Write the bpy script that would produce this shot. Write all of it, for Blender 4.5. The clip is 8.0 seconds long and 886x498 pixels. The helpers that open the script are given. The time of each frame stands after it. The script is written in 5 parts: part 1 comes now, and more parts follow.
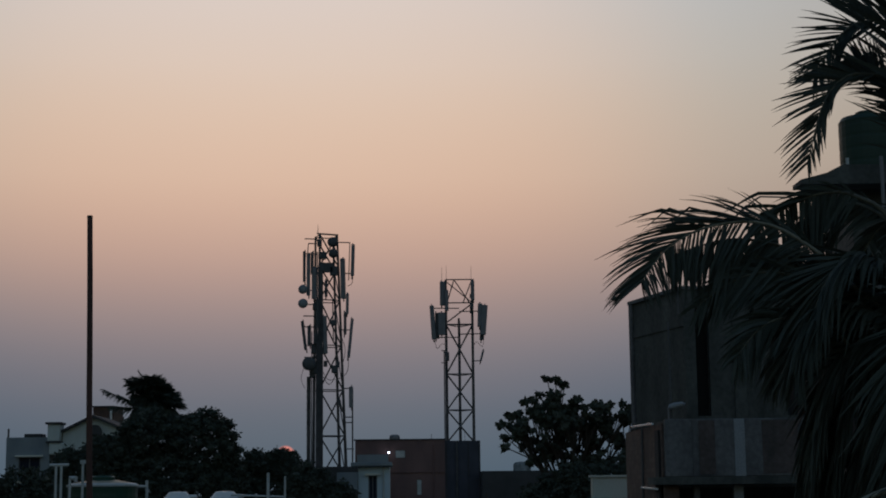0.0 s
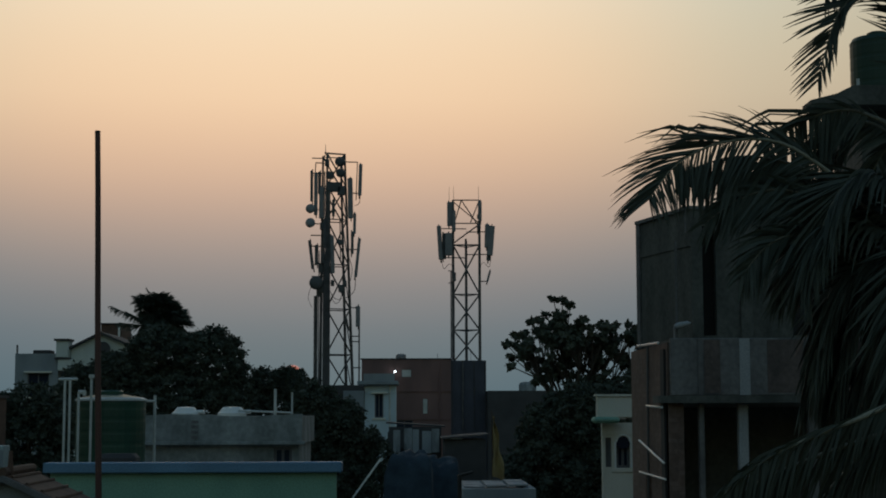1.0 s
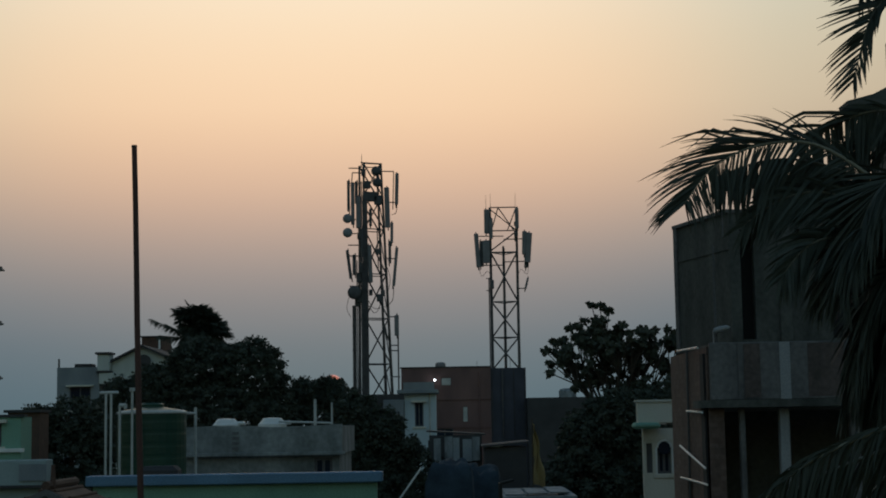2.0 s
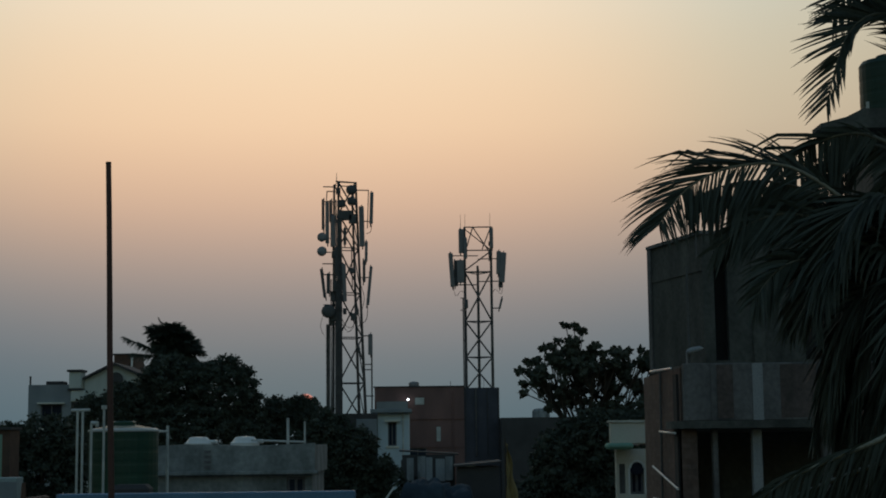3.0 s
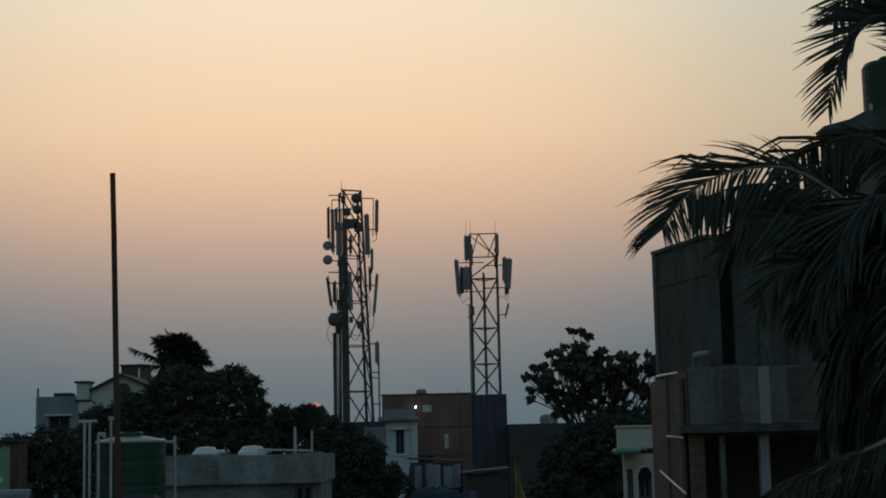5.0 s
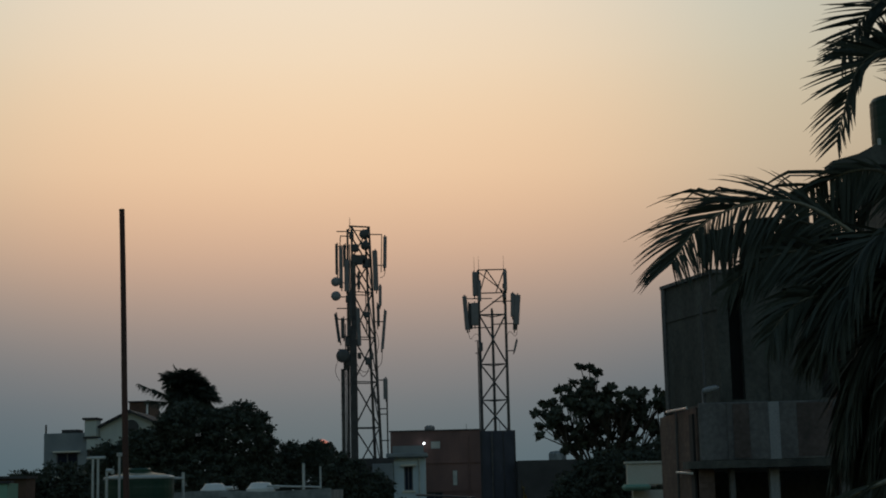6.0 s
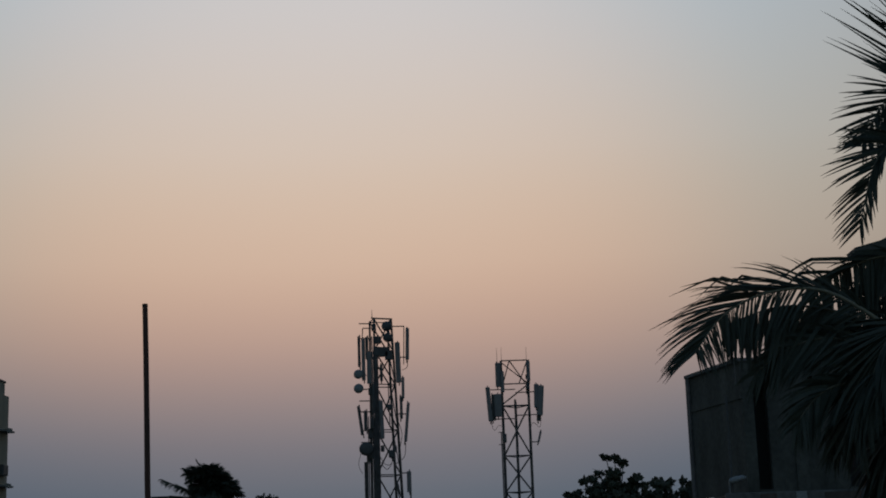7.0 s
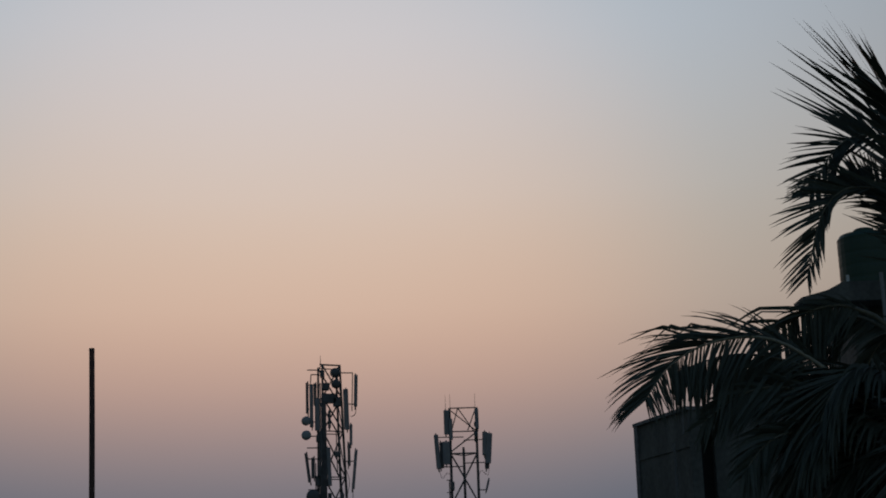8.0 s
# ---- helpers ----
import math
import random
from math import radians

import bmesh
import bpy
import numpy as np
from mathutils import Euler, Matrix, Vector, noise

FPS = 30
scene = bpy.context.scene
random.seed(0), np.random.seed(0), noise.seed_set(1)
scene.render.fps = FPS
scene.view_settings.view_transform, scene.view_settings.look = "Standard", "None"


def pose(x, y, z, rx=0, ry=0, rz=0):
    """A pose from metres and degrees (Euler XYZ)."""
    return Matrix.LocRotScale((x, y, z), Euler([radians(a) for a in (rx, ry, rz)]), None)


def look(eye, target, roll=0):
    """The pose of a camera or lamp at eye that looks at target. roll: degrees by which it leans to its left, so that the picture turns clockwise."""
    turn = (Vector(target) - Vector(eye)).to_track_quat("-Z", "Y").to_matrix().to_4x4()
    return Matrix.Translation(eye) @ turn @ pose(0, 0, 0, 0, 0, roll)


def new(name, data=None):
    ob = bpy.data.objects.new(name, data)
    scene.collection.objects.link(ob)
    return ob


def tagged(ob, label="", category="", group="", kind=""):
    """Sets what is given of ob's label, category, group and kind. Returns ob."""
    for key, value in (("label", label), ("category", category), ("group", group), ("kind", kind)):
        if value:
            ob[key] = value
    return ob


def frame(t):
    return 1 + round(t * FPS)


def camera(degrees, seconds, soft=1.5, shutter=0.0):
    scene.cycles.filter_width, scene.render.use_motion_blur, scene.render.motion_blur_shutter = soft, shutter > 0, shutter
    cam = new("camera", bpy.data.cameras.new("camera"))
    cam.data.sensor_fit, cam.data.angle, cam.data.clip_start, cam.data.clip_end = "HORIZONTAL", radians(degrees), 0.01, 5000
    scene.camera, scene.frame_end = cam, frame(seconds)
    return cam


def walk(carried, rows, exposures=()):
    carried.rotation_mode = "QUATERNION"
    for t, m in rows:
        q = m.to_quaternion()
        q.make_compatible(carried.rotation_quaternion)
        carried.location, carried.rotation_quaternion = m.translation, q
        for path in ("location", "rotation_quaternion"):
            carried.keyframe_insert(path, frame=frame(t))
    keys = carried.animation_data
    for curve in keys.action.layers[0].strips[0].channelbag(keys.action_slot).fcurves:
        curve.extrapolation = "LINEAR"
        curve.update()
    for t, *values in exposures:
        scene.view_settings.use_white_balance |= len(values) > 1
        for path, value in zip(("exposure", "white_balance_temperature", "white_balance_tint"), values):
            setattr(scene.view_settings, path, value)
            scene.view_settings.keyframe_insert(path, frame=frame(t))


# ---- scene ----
EYE = (0.0, 0.0, 7.5)


def aim(yaw, pitch, roll, dx, dz):
    return pose(EYE[0] + dx, EYE[1], EYE[2] + dz, 90 + pitch, 0, yaw) @ pose(0, 0, 0, 0, 0, roll)


cam = camera(32, 8.0, soft=1.9)
# seconds, turn to the left, tilt up, roll, sway sideways and up: a hand-held camera that turns on the spot
AIMS = [
    (0.0, -1.30, 8.90, -0.64, -0.030, 0.060),
    (0.2, -2.51, 7.56, -0.85, -0.036, 0.052),
    (0.3, -2.27, 7.67, -0.79, -0.039, 0.048),
    (0.5, -1.93, 7.50, -0.12, -0.045, 0.040),
    (0.7, -2.18, 6.66, -0.19, -0.042, 0.024),
    (0.8, -1.54, 6.31, -0.29, -0.039, 0.016),
    (1.0, -1.01, 5.99, -0.15, -0.036, 0.000),
    (1.2, -0.26, 5.73, -0.75, -0.032, -0.001),
    (1.3, -0.40, 5.59, -0.67, -0.029, -0.002),
    (1.5, 0.15, 6.06, -1.18, -0.025, -0.003),
    (1.7, 0.49, 6.14, -0.88, -0.022, 0.008),
    (2.8, -0.17, 6.90, -1.19, -0.006, 0.004),
    (3.0, -0.57, 7.00, -0.68, -0.018, 0.005),
    (3.2, -1.20, 7.57, -0.24, -0.019, 0.006),
    (3.3, -1.35, 7.49, -0.27, -0.021, 0.005),
    (3.5, -2.52, 7.60, -0.34, -0.022, 0.006),
    (3.7, -1.91, 7.06, -0.38, -0.005, 0.007),
    (3.8, -0.89, 7.04, -0.59, 0.003, 0.009),
    (4.0, -0.61, 6.54, -1.10, 0.020, 0.010),
    (4.2, -0.22, 6.58, -1.04, 0.015, 0.006),
    (4.3, 0.20, 6.58, -1.18, 0.014, 0.003),
    (4.5, -0.00, 6.59, -1.38, 0.010, 0.000),
    (4.6, -0.41, 6.51, -1.24, 0.010, 0.002),
    (4.7, -0.17, 6.75, -1.29, 0.010, 0.006),
    (5.8, -1.12, 7.85, -1.56, -0.008, -0.012),
    (6.0, -0.08, 8.62, -1.39, -0.006, -0.012),
    (6.1, 1.16, 9.54, -2.09, -0.012, -0.013),
    (6.2, 2.08, 11.22, -1.66, -0.017, -0.014),
    (6.3, 3.41, 11.45, -1.94, -0.024, -0.014),
    (6.5, 5.05, 11.26, -1.22, -0.035, -0.015),
    (6.6, 4.72, 11.14, -1.45, -0.031, -0.014),
    (6.7, 3.60, 11.28, -1.67, -0.027, -0.012),
    (6.8, 2.43, 11.28, -1.62, -0.023, -0.011),
    (6.9, 1.67, 11.34, -1.52, -0.019, -0.009),
    (7.0, 0.64, 12.02, -1.91, -0.015, -0.008),
    (7.1, 0.98, 12.39, -2.12, -0.012, -0.011),
    (7.2, 0.97, 12.69, -2.10, -0.010, -0.013),
    (7.3, 0.92, 12.05, -1.86, -0.008, -0.015),
    (7.4, 2.04, 11.35, -1.89, -0.006, -0.017),
    (7.5, 2.42, 11.18, -1.36, -0.003, -0.020),
    (7.6, 1.75, 11.13, -1.68, -0.008, -0.019),
    (7.7, 0.36, 10.83, -1.42, -0.013, -0.018),
    (7.8, -0.78, 11.19, -1.84, -0.018, -0.017),
    (7.9, -1.14, 12.89, -2.15, -0.023, -0.017),
    (8.0, -1.34, 13.70, -1.86, -0.028, -0.015),
]
walk(cam, [(t, aim(*way)) for t, *way in AIMS],
     exposures=[(0.0, -0.32, 6030, 21), (0.6, -0.12, 6070, 12), (1.0, 0.05, 6500, 9), (1.6, 0.12, 6500, 10), (2.8, 0.04, 6500, 10), (3.8, 0.03, 6500, 10), (4.7, 0.03, 6500, 10), (6.0, -0.06, 6700, 12), (6.4, -0.32, 6330, 15), (7.0, -0.44, 5900, 18), (7.5, -0.54, 5790, 20), (8.0, -0.43, 5900, 21)])

# ---- dusk sky and low sun ----
SUN_YAW, SUN_UP = 4.55, 1.36


def build_world():
    w = bpy.data.worlds.new("dusk_sky")
    scene.world = w
    w.use_nodes = True
    nt = w.node_tree
    nt.nodes.clear()
    N, L = nt.nodes.new, nt.links.new
    out, bg = N("ShaderNodeOutputWorld"), N("ShaderNodeBackground")
    L(bg.outputs[0], out.inputs[0])
    sky = N("ShaderNodeTexSky")
    sky.sky_type, sky.sun_disc = "NISHITA", False
    sky.sun_elevation, sky.sun_rotation = radians(SUN_UP), radians(-SUN_YAW)
    sky.dust_density, sky.air_density = 4.0, 1.5
    tc = N("ShaderNodeTexCoord")
    sep = N("ShaderNodeSeparateXYZ")
    L(tc.outputs["Generated"], sep.inputs[0])
    # thick haze, by height above the horizon
    ramp = N("ShaderNodeValToRGB")
    ramp.color_ramp.interpolation = "B_SPLINE"
    stops = [(0.0, (.118, .158, .172)), (.030, (.145, .179, .190)), (.062, (.192, .206, .214)), (.105, (.355, .296, .268)), (.15, (.690, .455, .322)),
             (.20, (.975, .675, .430)), (.27, (1.05, .840, .585)), (.37, (1.15, 1.10, .965)), (.52, (1.25, 1.27, 1.13)), (.75, (.40, .48, .56)), (1.0, (.17, .22, .30))]
    el = ramp.color_ramp.elements
    while len(el) < len(stops):
        el.new(0.5)
    for e, (p, c) in zip(el, stops):
        e.position, e.color = p, (*[v / 2 for v in c], 1)
    L(sep.outputs["Z"], ramp.inputs[0])
    # the glow fades away from the sunset
    dot = N("ShaderNodeVectorMath")
    dot.operation = "DOT_PRODUCT"
    dot.inputs[1].default_value = (-math.sin(radians(SUN_YAW)), math.cos(radians(SUN_YAW)), 0)
    L(tc.outputs["Generated"], dot.inputs[0])
    fade = N("ShaderNodeMapRange")
    fade.interpolation_type = "SMOOTHSTEP"
    fade.inputs["From Min"].default_value, fade.inputs["From Max"].default_value = 0.05, 1.02
    fade.inputs["To Min"].default_value, fade.inputs["To Max"].default_value = 0.0, 1.0
    L(dot.outputs["Value"], fade.inputs["Value"])
    east = N("ShaderNodeMix")
    east.data_type = "RGBA"
    east.blend_type = "MULTIPLY"
    east.inputs[0].default_value = 1.0
    L(sky.outputs[0], east.inputs[6])
    east.inputs[7].default_value = (.25, .365, .495, 1)
    mix = N("ShaderNodeMix")
    mix.data_type = "RGBA"
    L(fade.outputs[0], mix.inputs[0])
    L(east.outputs[2], mix.inputs[6])
    power = N("ShaderNodeMath")
    power.operation = "POWER"
    power.inputs[1].default_value = 4.2
    clip = N("ShaderNodeMath")
    clip.operation = "MAXIMUM"
    clip.inputs[1].default_value = 0.0
    L(dot.outputs["Value"], clip.inputs[0])
    L(clip.outputs[0], power.inputs[0])
    glow = N("ShaderNodeVectorMath")
    glow.operation = "SCALE"
    # cooler to both sides of the sunset
    warm = N("ShaderNodeMapRange")
    warm.interpolation_type = "SMOOTHSTEP"
    warm.inputs["From Min"].default_value, warm.inputs["From Max"].default_value = 0.955, 0.994
    warm.inputs["To Min"].default_value, warm.inputs["To Max"].default_value = 1.0, 0.0
    heart = N("ShaderNodeVectorMath")
    heart.operation = "DOT_PRODUCT"
    heart.inputs[1].default_value = Vector((-math.sin(radians(SUN_YAW)), math.cos(radians(SUN_YAW)), math.tan(radians(13)))).normalized()
    L(tc.outputs["Generated"], heart.inputs[0])
    L(heart.outputs["Value"], warm.inputs["Value"])
    cool = N("ShaderNodeMix")
    cool.data_type, cool.blend_type = "RGBA", "MULTIPLY"
    cool.inputs[7].default_value = (.82, .955, 1.04, 1)
    L(warm.outputs[0], cool.inputs[0])
    L(ramp.outputs[0], cool.inputs[6])
    L(cool.outputs[2], glow.inputs[0])
    twice = N("ShaderNodeMath")
    twice.operation = "MULTIPLY"
    twice.inputs[1].default_value = 2.0  # the haze colours are held at half strength
    L(power.outputs[0], twice.inputs[0])
    L(twice.outputs[0], glow.inputs["Scale"])
    L(glow.outputs[0], mix.inputs[7])
    # the dull red disc of the setting sun in the haze
    near = N("ShaderNodeVectorMath")
    near.operation = "DOT_PRODUCT"
    near.inputs[1].default_value = Vector((-math.sin(radians(SUN_YAW)), math.cos(radians(SUN_YAW)), math.tan(radians(SUN_UP)))).normalized()
    unit = N("ShaderNodeVectorMath")
    unit.operation = "NORMALIZE"
    L(tc.outputs["Generated"], unit.inputs[0])
    L(unit.outputs[0], near.inputs[0])
    disc = N("ShaderNodeMapRange")
    disc.inputs["From Min"].default_value, disc.inputs["From Max"].default_value = math.cos(radians(.36)), math.cos(radians(.28))
    L(near.outputs["Value"], disc.inputs["Value"])
    full = N("ShaderNodeMix")
    full.data_type = "RGBA"
    full.inputs[7].default_value = (.90, .31, .22, 1)
    L(disc.outputs[0], full.inputs[0])
    L(mix.outputs[2], full.inputs[6])
    L(full.outputs[2], bg.inputs[0])
    bg.inputs[1].default_value = 1.0


build_world()
sun = new("sun", bpy.data.lights.new("sun", "SUN"))
sun.data.energy, sun.data.angle, sun.data.color = 0.12, radians(0.6), (1.0, .42, .22)
sun.matrix_world = look((-7.7, 100, 3.5), (0, 0, 0))


# ---- materials ----
def mat(name, c1, c2=None, scale=3.0, rough=0.85, bump=0.25, metal=0.0, streak=0.0, fine=40.0):
    """A weathered surface: two colours mixed by broad stains, fine grain, streaks that run down, and relief."""
    m = bpy.data.materials.new(name)
    m.use_nodes = True
    nt = m.node_tree
    N, L = nt.nodes.new, nt.links.new
    b = nt.nodes["Principled BSDF"]
    c2 = c2 or tuple(v * 0.6 for v in c1)
    tc = N("ShaderNodeTexCoord")
    mp = N("ShaderNodeMapping")
    mp.inputs["Scale"].default_value = (1, 1, 1 - 0.85 * streak)
    L(tc.outputs["Object"], mp.inputs[0])
    n1, n2 = N("ShaderNodeTexNoise"), N("ShaderNodeTexNoise")
    n1.inputs["Scale"].default_value, n1.inputs["Detail"].default_value = scale, 5
    n2.inputs["Scale"].default_value, n2.inputs["Detail"].default_value = fine, 3
    L(mp.outputs[0], n1.inputs["Vector"])
    L(tc.outputs["Object"], n2.inputs["Vector"])
    r = N("ShaderNodeMapRange")
    r.inputs["From Min"].default_value, r.inputs["From Max"].default_value = 0.35, 0.68
    L(n1.outputs[0], r.inputs[0])
    mx = N("ShaderNodeMix")
    mx.data_type = "RGBA"
    mx.inputs[6].default_value, mx.inputs[7].default_value = (*c1, 1), (*c2, 1)
    L(r.outputs[0], mx.inputs[0])
    g = N("ShaderNodeMix")
    g.data_type, g.blend_type = "RGBA", "OVERLAY"
    g.inputs[0].default_value = 0.5
    L(mx.outputs[2], g.inputs[6])
    L(n2.outputs[0], g.inputs[7])
    L(g.outputs[2], b.inputs["Base Color"])
    b.inputs["Roughness"].default_value, b.inputs["Metallic"].default_value = rough, metal
    if bump:
        bp = N("ShaderNodeBump")
        bp.inputs["Strength"].default_value, bp.inputs["Distance"].default_value = bump, 0.01
        L(n2.outputs[0], bp.inputs["Height"])
        L(bp.outputs[0], b.inputs["Normal"])
    return m


def brick_mat(name, c1, c2, mortar):
    m = mat(name, c1, c2, 2.4, 0.9, 0.6, fine=11)
    nt = m.node_tree
    N, L = nt.nodes.new, nt.links.new
    b = nt.nodes["Principled BSDF"]
    old = b.inputs["Base Color"].links[0].from_socket
    tc, sep, comb, add = N("ShaderNodeTexCoord"), N("ShaderNodeSeparateXYZ"), N("ShaderNodeCombineXYZ"), N("ShaderNodeMath")
    L(tc.outputs["Object"], sep.inputs[0])
    L(sep.outputs["X"], add.inputs[0])
    L(sep.outputs["Y"], add.inputs[1])
    L(add.outputs[0], comb.inputs["X"])
    L(sep.outputs["Z"], comb.inputs["Y"])
    br = N("ShaderNodeTexBrick")
    br.inputs["Scale"].default_value = 1.0
    br.inputs["Brick Width"].default_value, br.inputs["Row Height"].default_value, br.inputs["Mortar Size"].default_value = 0.24, 0.085, 0.008
    L(comb.outputs[0], br.inputs["Vector"])
    br.inputs["Color1"].default_value, br.inputs["Color2"].default_value, br.inputs["Mortar"].default_value = (1, 1, 1, 1), (.72, .68, .66, 1), (*mortar, 1)
    mu = N("ShaderNodeMix")
    mu.data_type, mu.blend_type = "RGBA", "MULTIPLY"
    mu.inputs[0].default_value = 0.85
    L(old, mu.inputs[6])
    L(br.outputs["Color"], mu.inputs[7])
    L(mu.outputs[2], b.inputs["Base Color"])
    return m


def glass_mat(name, tint):
    m = bpy.data.materials.new(name)
    m.use_nodes = True
    b = m.node_tree.nodes["Principled BSDF"]
    b.inputs["Base Color"].default_value = (*tint, 1)
    b.inputs["Roughness"].default_value = 0.08
    b.inputs["IOR"].default_value = 1.33
    return m


def leaf_mat(name, c1, c2):
    m = mat(name, c1, c2, 1.5, 0.72, 0.0)
    nt = m.node_tree
    b = nt.nodes["Principled BSDF"]
    geo, mu, old = nt.nodes.new("ShaderNodeNewGeometry"), nt.nodes.new("ShaderNodeMix"), b.inputs["Base Color"].links[0].from_socket
    mu.data_type, mu.blend_type = "RGBA", "MIX"
    mr = nt.nodes.new("ShaderNodeMath")
    mr.operation = "MULTIPLY"
    mr.inputs[1].default_value = 0.6
    nt.links.new(geo.outputs["Random Per Island"], mr.inputs[0])
    nt.links.new(mr.outputs[0], mu.inputs[0])
    nt.links.new(old, mu.inputs[6])
    mu.inputs[7].default_value = (*c2, 1)
    nt.links.new(mu.outputs[2], b.inputs["Base Color"])
    return m


M = {
    "earth": mat("dry_earth", (.10, .085, .065), (.06, .065, .04), 0.15, 0.95),
    "cream": mat("cream_paint", (.36, .335, .28), (.28, .26, .215), 0.8, 0.8, streak=.8),
    "cream2": mat("ivory_plaster", (.74, .73, .66), (.58, .56, .48), 0.7, 0.85, streak=.8),
    "concrete": mat("raw_concrete", (.30, .30, .29), (.19, .19, .185), 0.9, 0.92, .4, streak=.7),
    "plaster": mat("grey_cement_plaster", (.120, .126, .118), (.050, .054, .052), 1.5, 0.93, .8, streak=.7, fine=12),
    "plaster_pale": mat("pale_cement_plaster", (.18, .18, .185), (.075, .075, .08), 2.2, 0.9, .8, streak=.75, fine=12),
    "offwhite": mat("grey_white_plaster", (.62, .67, .65), (.46, .50, .49), 0.8, 0.85, streak=.7),
    "stair_concrete": mat("weathered_grey_parapet", (.29, .315, .32), (.15, .168, .17), 1.6, 0.9, .6, streak=.6, fine=10),
    "brick": brick_mat("bare_brick", (.175, .120, .103), (.125, .092, .082), (.75, .72, .68)),
    "redwall": mat("red_oxide_paint", (.235, .138, .130), (.16, .098, .095), 0.9, 0.85, streak=.7),
    "netting": mat("dark_blue_grey_net", (.070, .076, .105), (.048, .052, .072), 1.6, 0.8, streak=.5),
    "blue": mat("blue_paint", (.12, .25, .40), (.09, .19, .31), 1.2, 0.6, .15),
    "mint": mat("mint_green_paint", (.22, .42, .33), (.16, .32, .26), 0.9, 0.8, streak=.6),
    "lightblue": mat("pale_blue_paint", (.62, .74, .82), (.48, .58, .65), 0.8, 0.8, streak=.8),
    "greywall": mat("blue_grey_wall", (.30, .34, .37), (.20, .23, .26), 0.7, 0.85, streak=.6),
    "white": mat("white_paint", (.84, .86, .86), (.68, .70, .70), 1.5, 0.4, .1),
    "slate": mat("dark_roof_coating", (.07, .07, .075), (.045, .045, .05), 1.0, 0.85),
    "rooftile": mat("brown_roof_tiles", (.13, .075, .055), (.08, .05, .04), 3.0, 0.85, .4),
    "tank": mat("green_tank_plastic", (.012, .066, .044), (.008, .046, .032), 1.0, 0.45, .08),
    "tank_dark": mat("dark_green_tank_plastic", (.010, .050, .032), (.007, .035, .024), 1.0, 0.5, .08),
    "pvc": mat("grey_white_pvc", (.58, .61, .61), (.40, .43, .43), 2.0, 0.5, .05),
    "galv": mat("galvanised_steel", (.15, .15, .155), (.09, .09, .095), 2.0, 0.55, .1, .6),
    "radome": mat("grey_radome", (.23, .23, .245), (.18, .18, .195), 2.0, 0.5, .05),
    "dishgrey": mat("dull_dish_paint", (.26, .28, .30), (.20, .21, .23), 2.0, 0.55, .05),
    "feeder": mat("grey_feeder_jacket", (.11, .11, .12), (.07, .07, .075), 3.0, 0.6, .05),
    "radio": mat("dark_radio_housing", (.10, .105, .115), (.07, .075, .08), 2.0, 0.6, .1),
    "cable": mat("black_cable", (.02, .02, .022), (.03, .03, .03), 4.0, 0.6, .05),
    "polemat": mat("rusty_brown_pipe", (.125, .056, .046), (.070, .037, .032), 1.5, 0.7, .2, streak=.8),
    "black": mat("black_cap", (.015, .015, .016), (.025, .025, .025), 3.0, 0.6, .1),
    "bark": mat("tree_bark", (.07, .055, .042), (.045, .036, .028), 3.0, 0.95, .6, streak=.6),
    "palmbark": mat("palm_bark", (.14, .12, .10), (.08, .07, .06), 4.0, 0.95, .6),
    "rachis": mat("palm_rib", (.15, .145, .105), (.09, .09, .065), 3.0, 0.5, .1),
    "rachis_pale": mat("pale_palm_rib", (.27, .26, .20), (.18, .175, .13), 3.0, 0.5, .1),
    "palm": leaf_mat("palm_leaflet", (.042, .057, .045), (.056, .068, .054)),
    "palm_young": leaf_mat("young_palm_leaflet", (.024, .038, .024), (.036, .042, .027)),
    "palm_far": leaf_mat("far_palm_leaflet", (.036, .053, .039), (.050, .061, .044)),
    "leaf": leaf_mat("mango_leaf", (.036, .053, .039), (.050, .061, .044)),
    "leaf2": leaf_mat("broad_leaf", (.044, .060, .042), (.062, .068, .046)),
    "farwood": leaf_mat("distant_foliage", (.035, .045, .032), (.05, .05, .036)),
    "glass": glass_mat("window_glass", (.022, .030, .050)),
    "frame": mat("window_frame_paint", (.14, .145, .16), (.09, .093, .10), 2.0, 0.7),
    "plaster_red": mat("plaster_over_brick", (.135, .105, .10), (.085, .07, .067), 3.0, 0.92, .6, streak=.5, fine=14),
    "column_paint": mat("dull_white_column", (.35, .37, .40), (.24, .26, .28), 1.5, 0.8, .2, streak=.7),
    "pale_teal": mat("pale_teal_paint", (.34, .43, .45), (.25, .32, .34), 0.9, 0.8, streak=.6),
    # near-black colour that holds the shade of rooms and recesses
    "dark": mat("painted_interior_shade", (.05, .05, .052), (.035, .035, .037), 1.0, 0.95),
    "tarp": mat("blue_tarpaulin", (.036, .062, .085), (.016, .030, .045), 2.6, 0.85, .3),
    "tin": mat("dull_tin_sheet", (.33, .37, .40), (.12, .135, .145), 3.0, 0.8, .2, .0, streak=.7),
    "flag": mat("yellow_cloth", (.36, .28, .12), (.24, .17, .08), 2.0, 0.9, .2),
    "bamboo": mat("pale_bamboo", (.60, .59, .56), (.45, .44, .42), 3.0, 0.7, .1),
}
LAMP = bpy.data.materials.new("lit_bulb")
LAMP.use_nodes = True
LAMP.node_tree.nodes["Principled BSDF"].inputs["Emission Color"].default_value = (.85, .95, 1, 1)
LAMP.node_tree.nodes["Principled BSDF"].inputs["Emission Strength"].default_value = 6.0


# ---- building blocks ----
I4 = Matrix.Identity(4)


